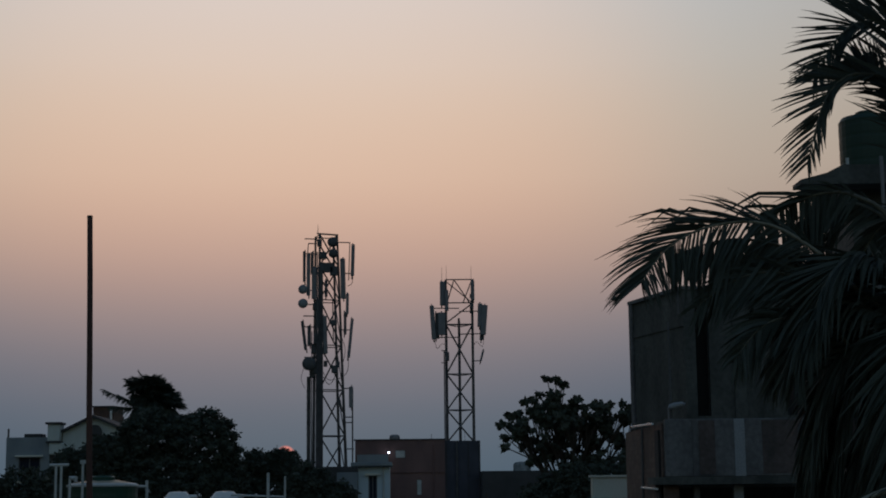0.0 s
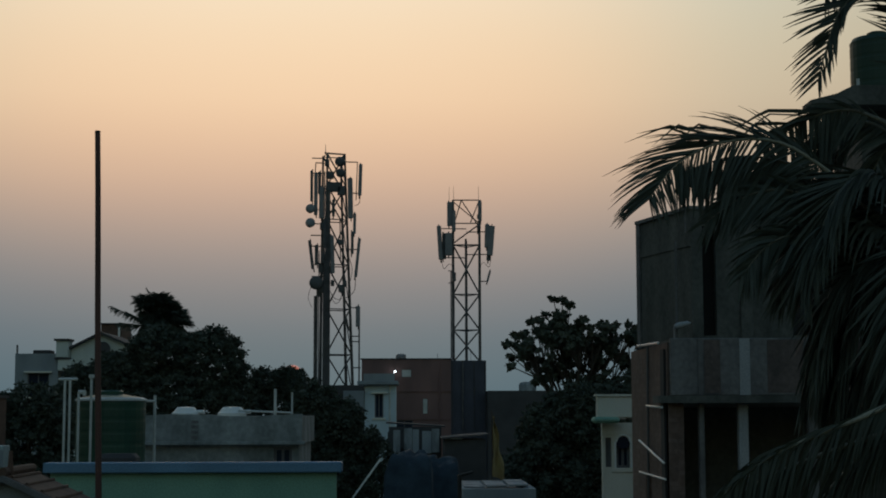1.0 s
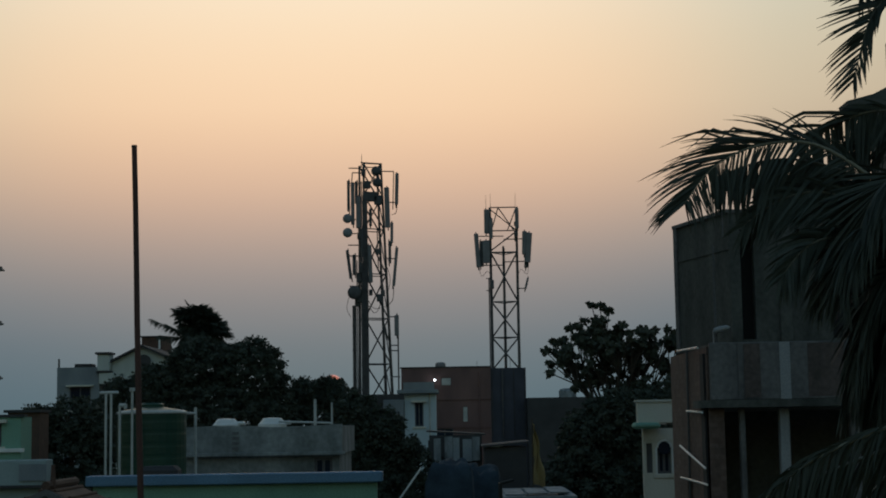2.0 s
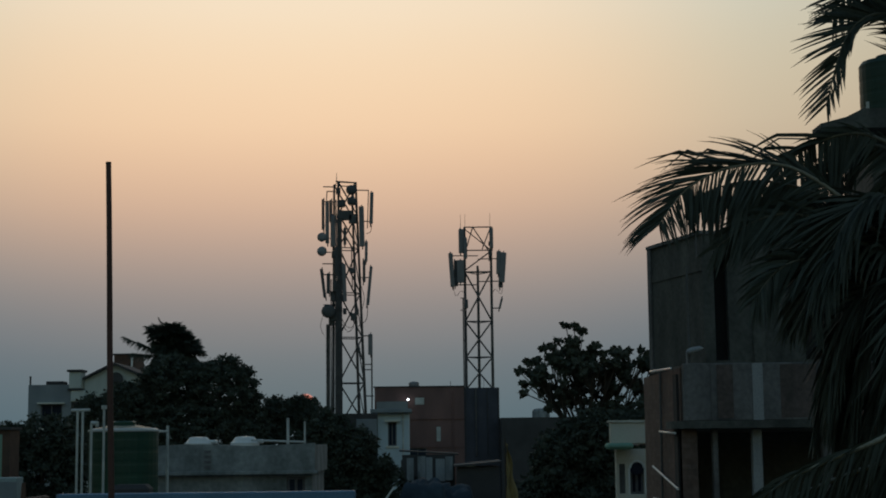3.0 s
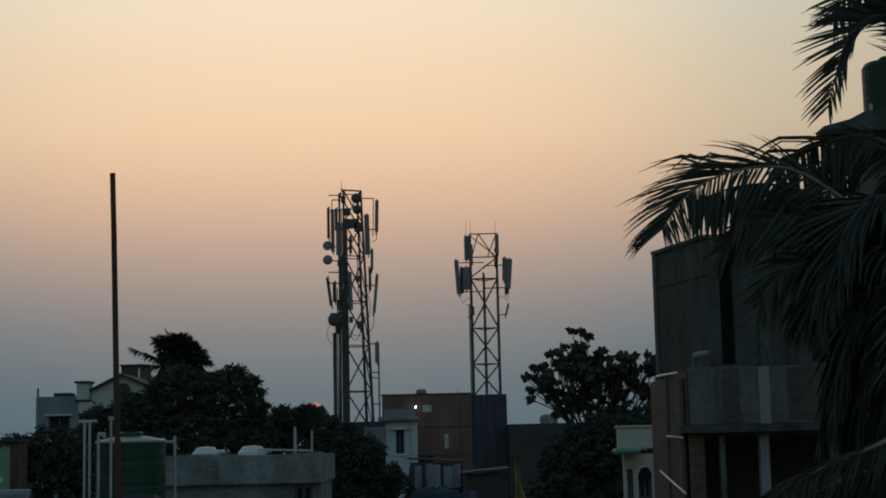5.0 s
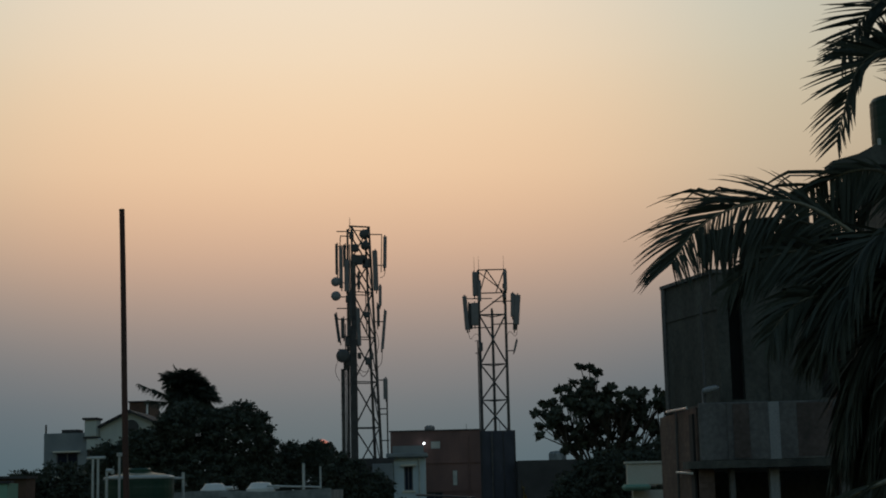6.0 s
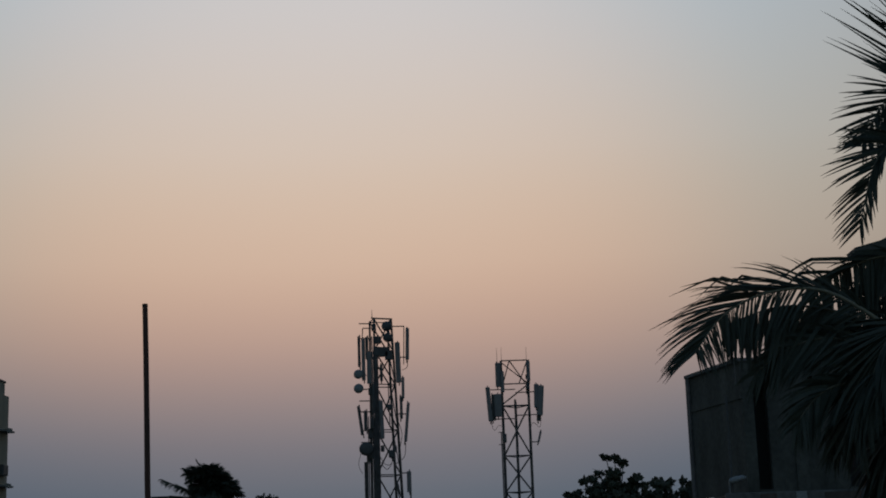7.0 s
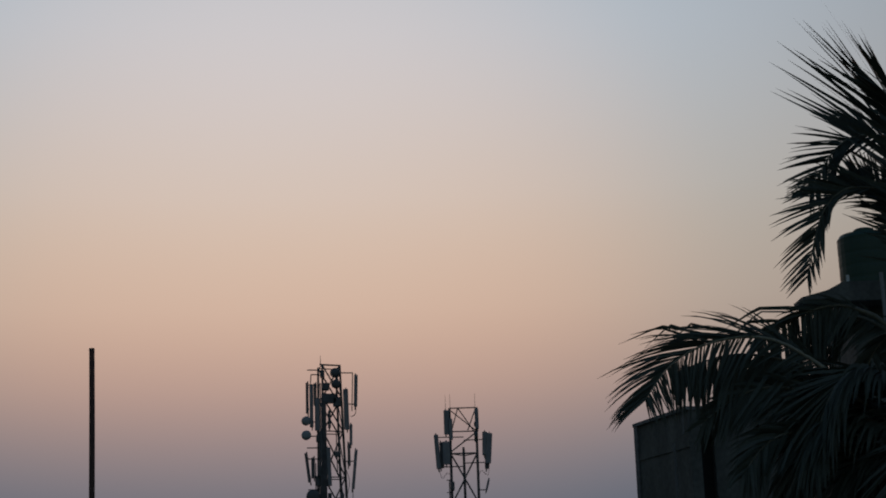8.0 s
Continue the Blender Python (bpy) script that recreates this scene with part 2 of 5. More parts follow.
def thing(name, x, y, z, label, category, group="", kind=""):
    ob = new(name)
    ob.empty_display_size = 0.3
    ob.location = (x, y, z)
    return tagged(ob, label, category, group, kind)


def mesh_of(name, bm, material):
    me = bpy.data.meshes.new(name)
    bm.to_mesh(me)
    bm.free()
    me.materials.append(material)
    return me


def part(name, bm, material, parent=None, label="", smooth=False):
    """Links a bmesh, in world coordinates, as one mesh under a thing or under a part."""
    me = mesh_of(name, bm, material)
    if smooth:
        for p in me.polygons:
            p.use_smooth = True
    ob = new(name, me)
    if parent:
        ob.parent = parent
        ob.matrix_parent_inverse = parent.matrix_basis.inverted() if parent.parent is None else I4
    if label:
        ob["label"] = label
    return ob


def box(bm, x0, x1, y0, y1, z0, z1, m=I4, bevel=0.0):
    vs = [bm.verts.new(m @ Vector((x, y, z))) for z in (z0, z1) for y in (y0, y1) for x in (x0, x1)]
    fs = [bm.faces.new([vs[i] for i in f]) for f in ((0, 2, 3, 1), (4, 5, 7, 6), (0, 1, 5, 4), (2, 6, 7, 3), (0, 4, 6, 2), (1, 3, 7, 5))]
    if bevel:
        es = list({e for f in fs for e in f.edges})
        bmesh.ops.bevel(bm, geom=es, offset=bevel, segments=1, affect="EDGES")
    return bm


def B(*a, **k):
    return box(bmesh.new(), *a, **k)


def tube(bm, p0, p1, r0, r1=None, n=8, cap=True):
    p0, p1 = Vector(p0), Vector(p1)
    r1 = r0 if r1 is None else r1
    d = (p1 - p0).normalized()
    u = d.orthogonal().normalized()
    v = d.cross(u)
    rings = []
    for p, r in ((p0, r0), (p1, r1)):
        rings.append([bm.verts.new(p + r * (math.cos(a) * u + math.sin(a) * v)) for a in [2 * math.pi * i / n for i in range(n)]])
    for i in range(n):
        bm.faces.new((rings[0][i], rings[0][(i + 1) % n], rings[1][(i + 1) % n], rings[1][i]))
    if cap:
        bm.faces.new(rings[0][::-1])
        bm.faces.new(rings[1])
    return bm


def T(*a, **k):
    return tube(bmesh.new(), *a, **k)


def polytube(bm, pts, radii, n=8):
    """One unbroken skin along a line of points."""
    pts = [Vector(p) for p in pts]
    d = (pts[1] - pts[0]).normalized()
    u = d.orthogonal().normalized()
    last = None
    for i, p in enumerate(pts):
        d = (pts[min(i + 1, len(pts) - 1)] - pts[max(i - 1, 0)]).normalized()
        u = (u - d * u.dot(d)).normalized()
        v = d.cross(u)
        ring = [bm.verts.new(p + radii[i] * (math.cos(2 * math.pi * k / n) * u + math.sin(2 * math.pi * k / n) * v)) for k in range(n)]
        if last:
            for k in range(n):
                bm.faces.new((last[k], last[(k + 1) % n], ring[(k + 1) % n], ring[k]))
        else:
            bm.faces.new(ring[::-1])
        last = ring
    bm.faces.new(last)
    return bm


def lathe(prof, cx, cy, n=28, bm=None):
    """A turned body from (radius, height) pairs."""
    bm = bm or bmesh.new()
    rings = [[bm.verts.new((cx + r * math.cos(2 * math.pi * i / n), cy + r * math.sin(2 * math.pi * i / n), z)) for i in range(n)] for r, z in prof]
    for a, b in zip(rings, rings[1:]):
        for i in range(n):
            bm.faces.new((a[i], a[(i + 1) % n], b[(i + 1) % n], b[i]))
    bm.faces.new(rings[0][::-1])
    bm.faces.new(rings[-1])
    return bm


def pierced(x0, x1, z0, z1, y0, y1, holes, m=I4):
    """A wall along x with openings (x0, x1, z0, z1) that go through it."""
    bm = bmesh.new()
    xs = sorted({x0, x1, *[h[0] for h in holes], *[h[1] for h in holes]})
    zs = sorted({z0, z1, *[h[2] for h in holes], *[h[3] for h in holes]})
    xs, zs = [x for x in xs if x0 <= x <= x1], [z for z in zs if z0 <= z <= z1]

    def solid(i, j):
        cx, cz = (xs[i] + xs[i + 1]) / 2, (zs[j] + zs[j + 1]) / 2
        return not any(h[0] < cx < h[1] and h[2] < cz < h[3] for h in holes)
    grid = {}

    def v(i, j, k):
        if (i, j, k) not in grid:
            grid[i, j, k] = bm.verts.new(m @ Vector((xs[i], (y0, y1)[k], zs[j])))
        return grid[i, j, k]
    nx, nz = len(xs) - 1, len(zs) - 1
    for i in range(nx):
        for j in range(nz):
            if not solid(i, j):
                continue
            bm.faces.new((v(i, j, 0), v(i + 1, j, 0), v(i + 1, j + 1, 0), v(i, j + 1, 0)))
            bm.faces.new((v(i, j, 1), v(i, j + 1, 1), v(i + 1, j + 1, 1), v(i + 1, j, 1)))
            for di, dj, a, b in ((-1, 0, (i, j), (i, j + 1)), (1, 0, (i + 1, j + 1), (i + 1, j)), (0, -1, (i + 1, j), (i, j)), (0, 1, (i, j + 1), (i + 1, j + 1))):
                p, q = i + di, j + dj
                if not (0 <= p < nx and 0 <= q < nz and solid(p, q)):
                    bm.faces.new((v(*a, 0), v(*b, 0), v(*b, 1), v(*a, 1)))
    return bm


def window(parent, x0, x1, z0, z1, y, m=I4, sill=True, hood=True, bars=1, hood_mat="cream2"):
    """A window in an opening: frame, mullions, pane, sill and a small hood."""
    w = 0.06
    cuts = [x0 + w / 2 + (x1 - x0 - w) * k / (bars + 1) for k in range(bars + 2)]
    lights = [(c0 + w / 2, c1 - w / 2, z0 + w, z1 - w) for c0, c1 in zip(cuts, cuts[1:])]
    f = pierced(x0, x1, z0, z1, y + .04, y + .10, lights, m)
    win = part("window", f, M["frame"], parent)
    part("pane", B(x0 + w, x1 - w, y + .065, y + .075, z0 + w, z1 - w, m), M["glass"], win)
    if sill:
        part("sill", B(x0 - .1, x1 + .1, y - .08, y - .002, z0 - .10, z0 - .003, m, bevel=.01), M[hood_mat], win)
    if hood:
        part("hood", B(x0 - .15, x1 + .15, y - .22, y - .002, z1 + .003, z1 + .09, m, bevel=.01), M[hood_mat], win)
    return win


# ---- ground ----
def ground():
    bm = bmesh.new()
    n, r = 24, 2500.0
    c = bm.verts.new((0, 0, 0))
    rings = [60, 200, 700, r]
    last = None
    for rad in rings:
        ring = [bm.verts.new((rad * math.cos(2 * math.pi * i / n), rad * math.sin(2 * math.pi * i / n), 0)) for i in range(n)]
        for i in range(n):
            if last:
                bm.faces.new((last[i], ring[i], ring[(i + 1) % n], last[(i + 1) % n]))
            else:
                bm.faces.new((c, ring[i], ring[(i + 1) % n]))
        last = ring
    ob = part("ground", bm, M["earth"])
    tagged(ob, "dry brown earth between the houses", "ground", kind="structure")


ground()


# ---- the roof terrace that the camera stands on ----
def terrace():
    a = thing("roof_terrace", 0, -4, 0, "plain concrete roof terrace under the viewpoint", "terrace", kind="structure")
    part("terrace_floor", B(-5, 5, -9, .9, 5.8, 5.95), M["concrete"], a)
    part("terrace_wall", B(-5, 5, .7, .9, 0, 5.8), M["plaster"], a)
    part("terrace_wall", B(-5, 5, -9, -8.8, 0, 5.8), M["plaster"], a)
    part("terrace_wall", B(-5, -4.8, -8.8, .7, 0, 5.8), M["plaster"], a)
    part("terrace_wall", B(4.8, 5, -8.8, .7, 0, 5.8), M["plaster"], a)
    part("terrace_parapet", B(-5, 5, .75, .9, 5.952, 6.75), M["plaster"], a)


terrace()


# ---- far apartment block ----
def apartment_building():
    a = thing("apartment_building", -31, 87, 0, "tall cream plastered apartment block with dark shuttered windows", "building")
    y, top = 85.0, 18.6
    rows = [16.66 - 3.08 * i for i in range(6)]
    holes = []
    for zt in rows:
        if zt - 1.5 < 0.3:
            continue
        holes += [(-27.88, -26.68, zt - 1.38, zt), (-30.52, -29.88, zt - .66, zt - .02), (-33.2, -31.25, zt - 1.34, zt), (-37.0, -35.6, zt - 1.38, zt)]
    part("wall", pierced(-40, -26.45, 0, top, y, y + .3, holes), M["cream"], a)
    part("side_wall", B(-26.45, -26.20, y + .3, y + 3.1, 0, top - .12), M["cream"], a)
    part("rear_wall", B(-40, -26.45, y + 2.8, y + 3.1, 0, top), M["cream"], a)
    part("end_wall", B(-40, -39.7, y + .3, y + 2.8, 0, top), M["cream"], a)
    part("roof", B(-39.7, -26.45, y + .3, y + 2.8, top - .35, top - .15), M["slate"], a)
    part("coping", B(-40.05, -26.1, y - .06, y + .32, top + .002, top + .09, bevel=.02), M["frame"], a)
    hr = part("lift_room", B(-29.55, -26.3, y + .5, y + 2.6, top - .15, 19.22), M["cream"], a)
    part("lift_room_roof", B(-29.62, -26.24, y + .42, y + 2.7, 19.222, 19.32, bevel=.02), M["frame"], hr)
    part("vent_pipe", T((-26.5, y + .9, 19.32), (-26.5, y + .9, 19.58), .04), M["galv"], a)
    part("vent_cap", T((-26.5, y + .9, 19.58), (-26.5, y + .9, 19.66), .09, .06), M["galv"], a)
    for h in holes:
        small = h[1] - h[0] < .8
        window(a, *h, y + .02, bars=0 if small else (2 if h[1] - h[0] > 1.6 else 1), sill=not small, hood_mat="plaster")
        # flat panel behind the pane, the room's shade put into its colour
        part("room_shade_panel", B(h[0] - .1, h[1] + .1, y + .31, y + .5, h[2] - .1, h[3] + .1), M["dark"], a)
    for zt in rows[:5]:
        s = part("side_hood", B(-26.198, -25.75, y + 1.4, y + 2.9, zt - .30, zt - .20, bevel=.02), M["concrete"], a)
        part("hood_box", B(-25.748, -25.62, y + 1.4, y + 2.0, zt - .38, zt - .14), M["concrete"], s)
        part("side_ac_unit", B(-26.198, -25.92, y + 1.5, y + 2.4, zt - 2.75, zt - 2.15, bevel=.03), M["radio"], a)
    for zt in rows[:5]:
        part("ledge", B(-30.75, -29.3, y - .25, y - .002, zt - 2.26, zt - 2.16, bevel=.02), M["cream"], a)


apartment_building()


# ---- red building under the second mast ----
def red_building():
    a = thing("red_building", 0.4, 91, 0, "red painted flat-roofed building with a dark netted corner", "building")
    y, top = 88.0, 10.42
    holes = [(-.85, -.30, 9.42, 9.85), (.35, .62, 7.35, 8.2), (-2.9, -2.1, 5.8, 7.0), (-1.2, -.2, 5.8, 7.0), (-2.9, -2.1, 2.4, 3.6), (.9, 1.7, 2.4, 3.6)]
    part("wall", pierced(-3.12, 1.95, 0, top, y, y + .25, holes), M["redwall"], a)
    part("side_wall", B(-3.12, -2.87, y + .25, y + 5, 0, top), M["redwall"], a)
    part("rear_wall", B(-2.87, 3.9, y + 4.75, y + 5, 0, top), M["redwall"], a)
    part("netted_wall", B(1.95, 3.95, y + .02, y + .27, 0, top - .06), M["netting"], a, "dark blue-grey safety net hung over the wall")
    part("far_wall", B(3.7, 3.95, y + .27, y + 4.75, 0, top - .06), M["netting"], a)
    part("roof", B(-2.87, 3.7, y + .27, y + 4.75, top - .3, top - .12), M["concrete"], a)
    part("coping", B(-3.2, 1.95, y - .05, y + .3, top + .002, top + .07), M["slate"], a)
    for i in range(4):
        part("net_batten", B(2.0 + i * .62, 2.05 + i * .62, y - .02, y + .018, 6.5, top - .08), M["slate"], a)
    for h in holes:
        window(a, *h, y + .02, sill=False, hood=False, bars=1)
        # near-black panel painted as the shade behind each window
        part("room_shade_panel", B(h[0] - .1, h[1] + .1, y + .26, y + .4, h[2] - .1, h[3] + .1), M["dark"], a)
        if h[2] > 7:
            part("shutter", B(h[0] + .02, h[1] - .02, y + .005, y + .055, h[2] + .02, h[3] - .02), M["pvc"], a, "closed pale shutter")
    part("sun_shade", B(-3.0, -1.25, y - .45, y - .002, 9.20, 9.62), M["greywall"], a, "blue-grey projecting shade board")
    part("floor_band", B(-1.6, 1.94, y - .06, y - .002, 8.60, 8.68), M["redwall"], a)
    part("floor_band", B(-3.1, 1.94, y - .05, y - .002, 7.02, 7.10), M["redwall"], a)
    part("conduit", T((2.62, y - .06, 6.5), (2.62, y - .06, top - .1), .05, n=6), M["feeder"], a)
    part("drain_pipe", T((1.30, y - .06, 5.0), (1.30, y - .06, top - .3), .035, n=6), M["redwall"], a)
    t = thing("roof_water_tank", -.9, 89, top, "small pale round water tank on the red building's roof", "water tank")
    part("tank_body", lathe([(.30, top - .12), (.30, top + .25), (.26, top + .33), (.12, top + .37)], -.9, 89.2, 16), M["radome"], t, smooth=True)
    lamp = thing("wall_lamp", -1.22, y - .3, 9.73, "lit white bulb on a short wall bracket", "lamp")
    part("bracket", B(-1.25, -1.19, y - .3, y - .001, 9.83, 9.87), M["galv"], lamp)
    bm = bmesh.new()
    bmesh.ops.create_icosphere(bm, subdivisions=2, radius=.06, matrix=Matrix.Translation((-1.22, y - .33, 9.73)))
    part("bulb", bm, LAMP, lamp, "glowing white bulb")
    part("rod", T((3.1, y + .5, top - .1), (3.1, y + .5, top + .5), .012, n=5), M["galv"], a)
    part("rod", T((1.2, y + .5, top - .1), (1.2, y + .5, top + .35), .015, n=5), M["galv"], a)


red_building()


def low_building(name, x0, x1, y0, y1, top, wall, label, holes=(), parapet=.25):
    a = thing(name, (x0 + x1) / 2, (y0 + y1) / 2, 0, label, "building")
    part("wall", pierced(x0, x1, 0, top, y0, y0 + .22, list(holes)), M[wall], a)
    part("side_wall", B(x0, x0 + .22, y0 + .22, y1, 0, top), M[wall], a)
    part("side_wall", B(x1 - .22, x1, y0 + .22, y1, 0, top), M[wall], a)
    part("rear_wall", B(x0 + .22, x1 - .22, y1 - .22, y1, 0, top), M[wall], a)
    part("roof", B(x0 + .22, x1 - .22, y0 + .22, y1 - .22, top - parapet - .15, top - parapet), M["concrete"], a)
    for h in holes:
        window(a, *h, y0 + .02)
        # panel coloured as the shade inside, no real room behind
        part("room_shade_panel", B(h[0] - .1, h[1] + .1, y0 + .23, y0 + .4, h[2] - .1, h[3] + .1), M["dark"], a)
    return a


low_building("mast_base_building", -6.6, -2.75, 86.2, 90.5, 8.95, "slate", "low dark building that carries the larger mast", [(-5.8, -4.9, 5.6, 6.8)])
ft = thing("far_roof_tank", 6.3, 88, 8.4, "small pale water tank on the low dark roof", "water tank")
part("tank_body", lathe([(.48, 8.37), (.50, 8.45), (.50, 8.98), (.42, 9.10), (.18, 9.15)], 6.3, 88, 18), M["tin"], ft)
low_building("low_dark_house", 3.95, 9.0, 86, 91, 8.62, "slate", "low dark house beside the red building")

# small pale blue house in front of the red one
lb = low_building("pale_blue_house", -2.42, -.98, 72, 75, 8.72, "lightblue", "small pale blue rooftop house with an overhanging slab", [(-1.95, -1.55, 7.2, 8.3)])
part("roof_slab", B(-2.75, -.86, 71.6, 75.2, 8.722, 8.90, bevel=.02), M["greywall"], lb)
part("drain_pipe", T((-1.25, 71.95, 6.4), (-1.25, 71.95, 8.7), .04), M["pvc"], lb)
part("side_shed", B(-3.4, -2.44, 71.8, 74, 7.6, 8.45, bevel=.02), M["greywall"], lb)


# ---- lattice masts ----
def brace(parent, a, b, r=.035, name="brace"):
    part(name, T(a, b, r, n=6), M["galv"], parent)


def panel(parent, x, y, z0, z1, w=.24, lean=0.0, turn=0.0, dark=False):
    """A sector antenna: rounded box, its mast pipe, two clamps and a cable."""
    h = z1 - z0
    m = Matrix.Translation((x, y, (z0 + z1) / 2)) @ Euler((0, lean, turn)).to_matrix().to_4x4()
    p = part("panel_antenna", B(-w / 2, w / 2, -.08, .08, -h / 2, h / 2, m, bevel=.03), M["radio" if dark else "radome"], parent)
    part("mounting_pipe", T(m @ Vector((0, .17, -h / 2 - .15)), m @ Vector((0, .17, h / 2 + .1)), .035, n=6), M["galv"], p)
    for k in (-.35, .35):
        part("clamp", B(-.05, .05, .07, .20, k * h - .04, k * h + .04, m), M["galv"], p)
    return p


def dish(parent, x, y, z, r, heading=0.0, paint="dishgrey"):
    m = Matrix.Translation((x, y, z)) @ Euler((0, 0, heading)).to_matrix().to_4x4() @ Euler((radians(90), 0, 0)).to_matrix().to_4x4()
    bm = lathe([(r * .35, -.28), (r * .8, -.2), (r, -.08), (r, .06), (r * .97, .09), (r * .5, .13), (.02, .145)], 0, 0, 20)
    bm.transform(m)
    d = part("dish_antenna", bm, M[paint], parent, "round grey microwave dish", smooth=True)
    part("dish_mount", T((x, y + .25, z), (x, y + .5, z), .06, n=6), M["galv"], d)
    return d


def radio(parent, x, y, z, w, h, d=.25):
    r = part("radio_unit", B(x - w / 2, x + w / 2, y - d / 2, y + d / 2, z - h / 2, z + h / 2, bevel=.025), M["radio"], parent)
    part("bracket", B(x - .03, x + .03, y + d / 2, y + d / 2 + .15, z - .04, z + .04), M["galv"], r)


def cable(parent, pts, r=.014):
    bm = bmesh.new()
    pts = [Vector(p) for p in pts]
    fine = []
    for i in range(len(pts) - 1):
        p0, p1, p2, p3 = pts[max(i - 1, 0)], pts[i], pts[i + 1], pts[min(i + 2, len(pts) - 1)]
        for k in range(5):
            t = k / 5
            fine.append(.5 * ((2 * p1) + (p2 - p0) * t + (2 * p0 - 5 * p1 + 4 * p2 - p3) * t * t + (3 * p1 - p0 - 3 * p2 + p3) * t ** 3))
    fine.append(pts[-1])
    polytube(bm, fine, [r] * len(fine), 5)
    part("cable", bm, M["cable"], parent)


def small_mast():
    cx, cy, z0, H = 2.87, 88.6, 10.3, 9.34
    a = thing("small_telecom_mast", cx, cy, z0, "galvanised steel lattice mast with sector antennas on the red roof", "telecom mast")
    L, R, K = (cx - .76, cy), (cx + .76, cy), (cx + .03, cy + 1.3)
    zz = lambda k: z0 + H * k
    for (x, y), top in ((L, 1), (R, 1), (K, .76)):
        part("leg", T((x, y, z0 - .1), (x, y, zz(top)), .085, .07, 8), M["galv"], a)
        part("base_plate", B(x - .2, x + .2, y - .2, y + .2, z0 - .12, z0 - .06), M["galv"], a)
    levels = [0, .195, .415, .72, .855, 1.0]
    for k in levels[1:]:
        brace(a, (*L, zz(k)), (*R, zz(k)), .05 if k == .72 else .035, "girt")
        if k < .8:
            brace(a, (*L, zz(k)), (*K, zz(k)), .03, "girt")
            brace(a, (*R, zz(k)), (*K, zz(k)), .03, "girt")
    for k0, k1 in zip(levels[:3], levels[1:4]):
        brace(a, (*L, zz(k0)), (*R, zz(k1)), .048)
        brace(a, (*R, zz(k0)), (*L, zz(k1)), .048)
        brace(a, (*L, zz(k0)), (*K, zz((k0 + k1) / 2)), .025)
    brace(a, (*L, zz(.73)), (*R, zz(.85)), .04)
    brace(a, (cx - .28, cy, zz(1)), (*L, zz(.83)), .034)
    brace(a, (cx - .28, cy, zz(1)), (*R, zz(.83)), .034)
    brace(a, (*L, zz(.99)), (*R, zz(.855)), .03)
    brace(a, (*R, zz(1)), (cx + .25, cy, zz(.86)), .034)
    for z in (.895, .80):
        part("gusset", B(R[0] - .14, R[0] + .06, cy - .12, cy - .09, zz(z) - .13, zz(z) + .13), M["galv"], a)
    part("cable_tray", B(cx - .06, cx + .06, cy + .9, cy + .95, z0, zz(.77)), M["radio"], a)
    for i in range(3):
        part("feeder", T((L[0] - .13 + .08 * i, cy - .14, z0), (L[0] - .13 + .08 * i, cy - .14, zz(.56 + .08 * i)), .036, n=6), M["feeder"], a)
    for x, h in ((cx - .98, .75), (cx - .72, .8), (cx + .72, .8)):
        part("lightning_rod", T((x, cy, zz(.96)), (x, cy, zz(1) + h), .016, .008, 5), M["galv"], a)
    # headframe arms and antennas
    for x, k in ((cx - 1.5, .82), (cx - 1.5, .64), (cx + 1.45, .80), (cx + 1.45, .66)):
        brace(a, (cx, cy - .05, zz(k)), (x, cy - .2, zz(k)), .03, "arm")
    panel(a, cx - 1.53, cy - .35, zz(.625), zz(.835), .25, -.06)
    panel(a, cx - 1.28, cy - .30, zz(.63), zz(.79), .22, 0, .4, True)
    panel(a, cx - 1.02, cy - .45, zz(.65), zz(.79), .42)
    panel(a, cx - .95, cy - .25, zz(.835), zz(.985), .30, 0, .3)
    panel(a, cx - .72, cy - .35, zz(.80), zz(.93), .20)
    panel(a, cx + .78, cy - .30, zz(.865), zz(.99), .20, 0, -.3)
    panel(a, cx + 1.18, cy - .35, zz(.70), zz(.845), .26, .03)
    panel(a, cx + 1.40, cy - .40, zz(.65), zz(.835), .34, .08)
    panel(a, cx + 1.30, cy - .20, zz(.62), zz(.74), .24, .05, .2, True)
    radio(a, cx - .72, cy - .3, zz(.52), .22, .5)
    radio(a, cx + .72, cy - .2, zz(.83), .22, .3)
    brace(a, (cx - 1.05, cy, zz(.56)), (cx - .7, cy, zz(.56)), .025, "arm")
    brace(a, (cx - 1.05, cy, zz(.485)), (cx - .7, cy, zz(.485)), .025, "arm")
    brace(a, (cx + .7, cy, zz(.495)), (cx + 1.2, cy, zz(.495)), .03, "arm")
    panel(a, cx + 1.28, cy, zz(.49), zz(.56), .12, .25)
    cable(a, [(cx - 1.45, cy - .3, zz(.63)), (cx - 1.3, cy - .3, zz(.57)), (cx - 1.0, cy - .3, zz(.60)), (cx - .7, cy, zz(.58))])
    cable(a, [(cx + 1.4, cy - .3, zz(.64)), (cx + 1.3, cy - .3, zz(.58)), (cx + .95, cy - .3, zz(.61)), (cx + .76, cy, zz(.57))])


small_mast()


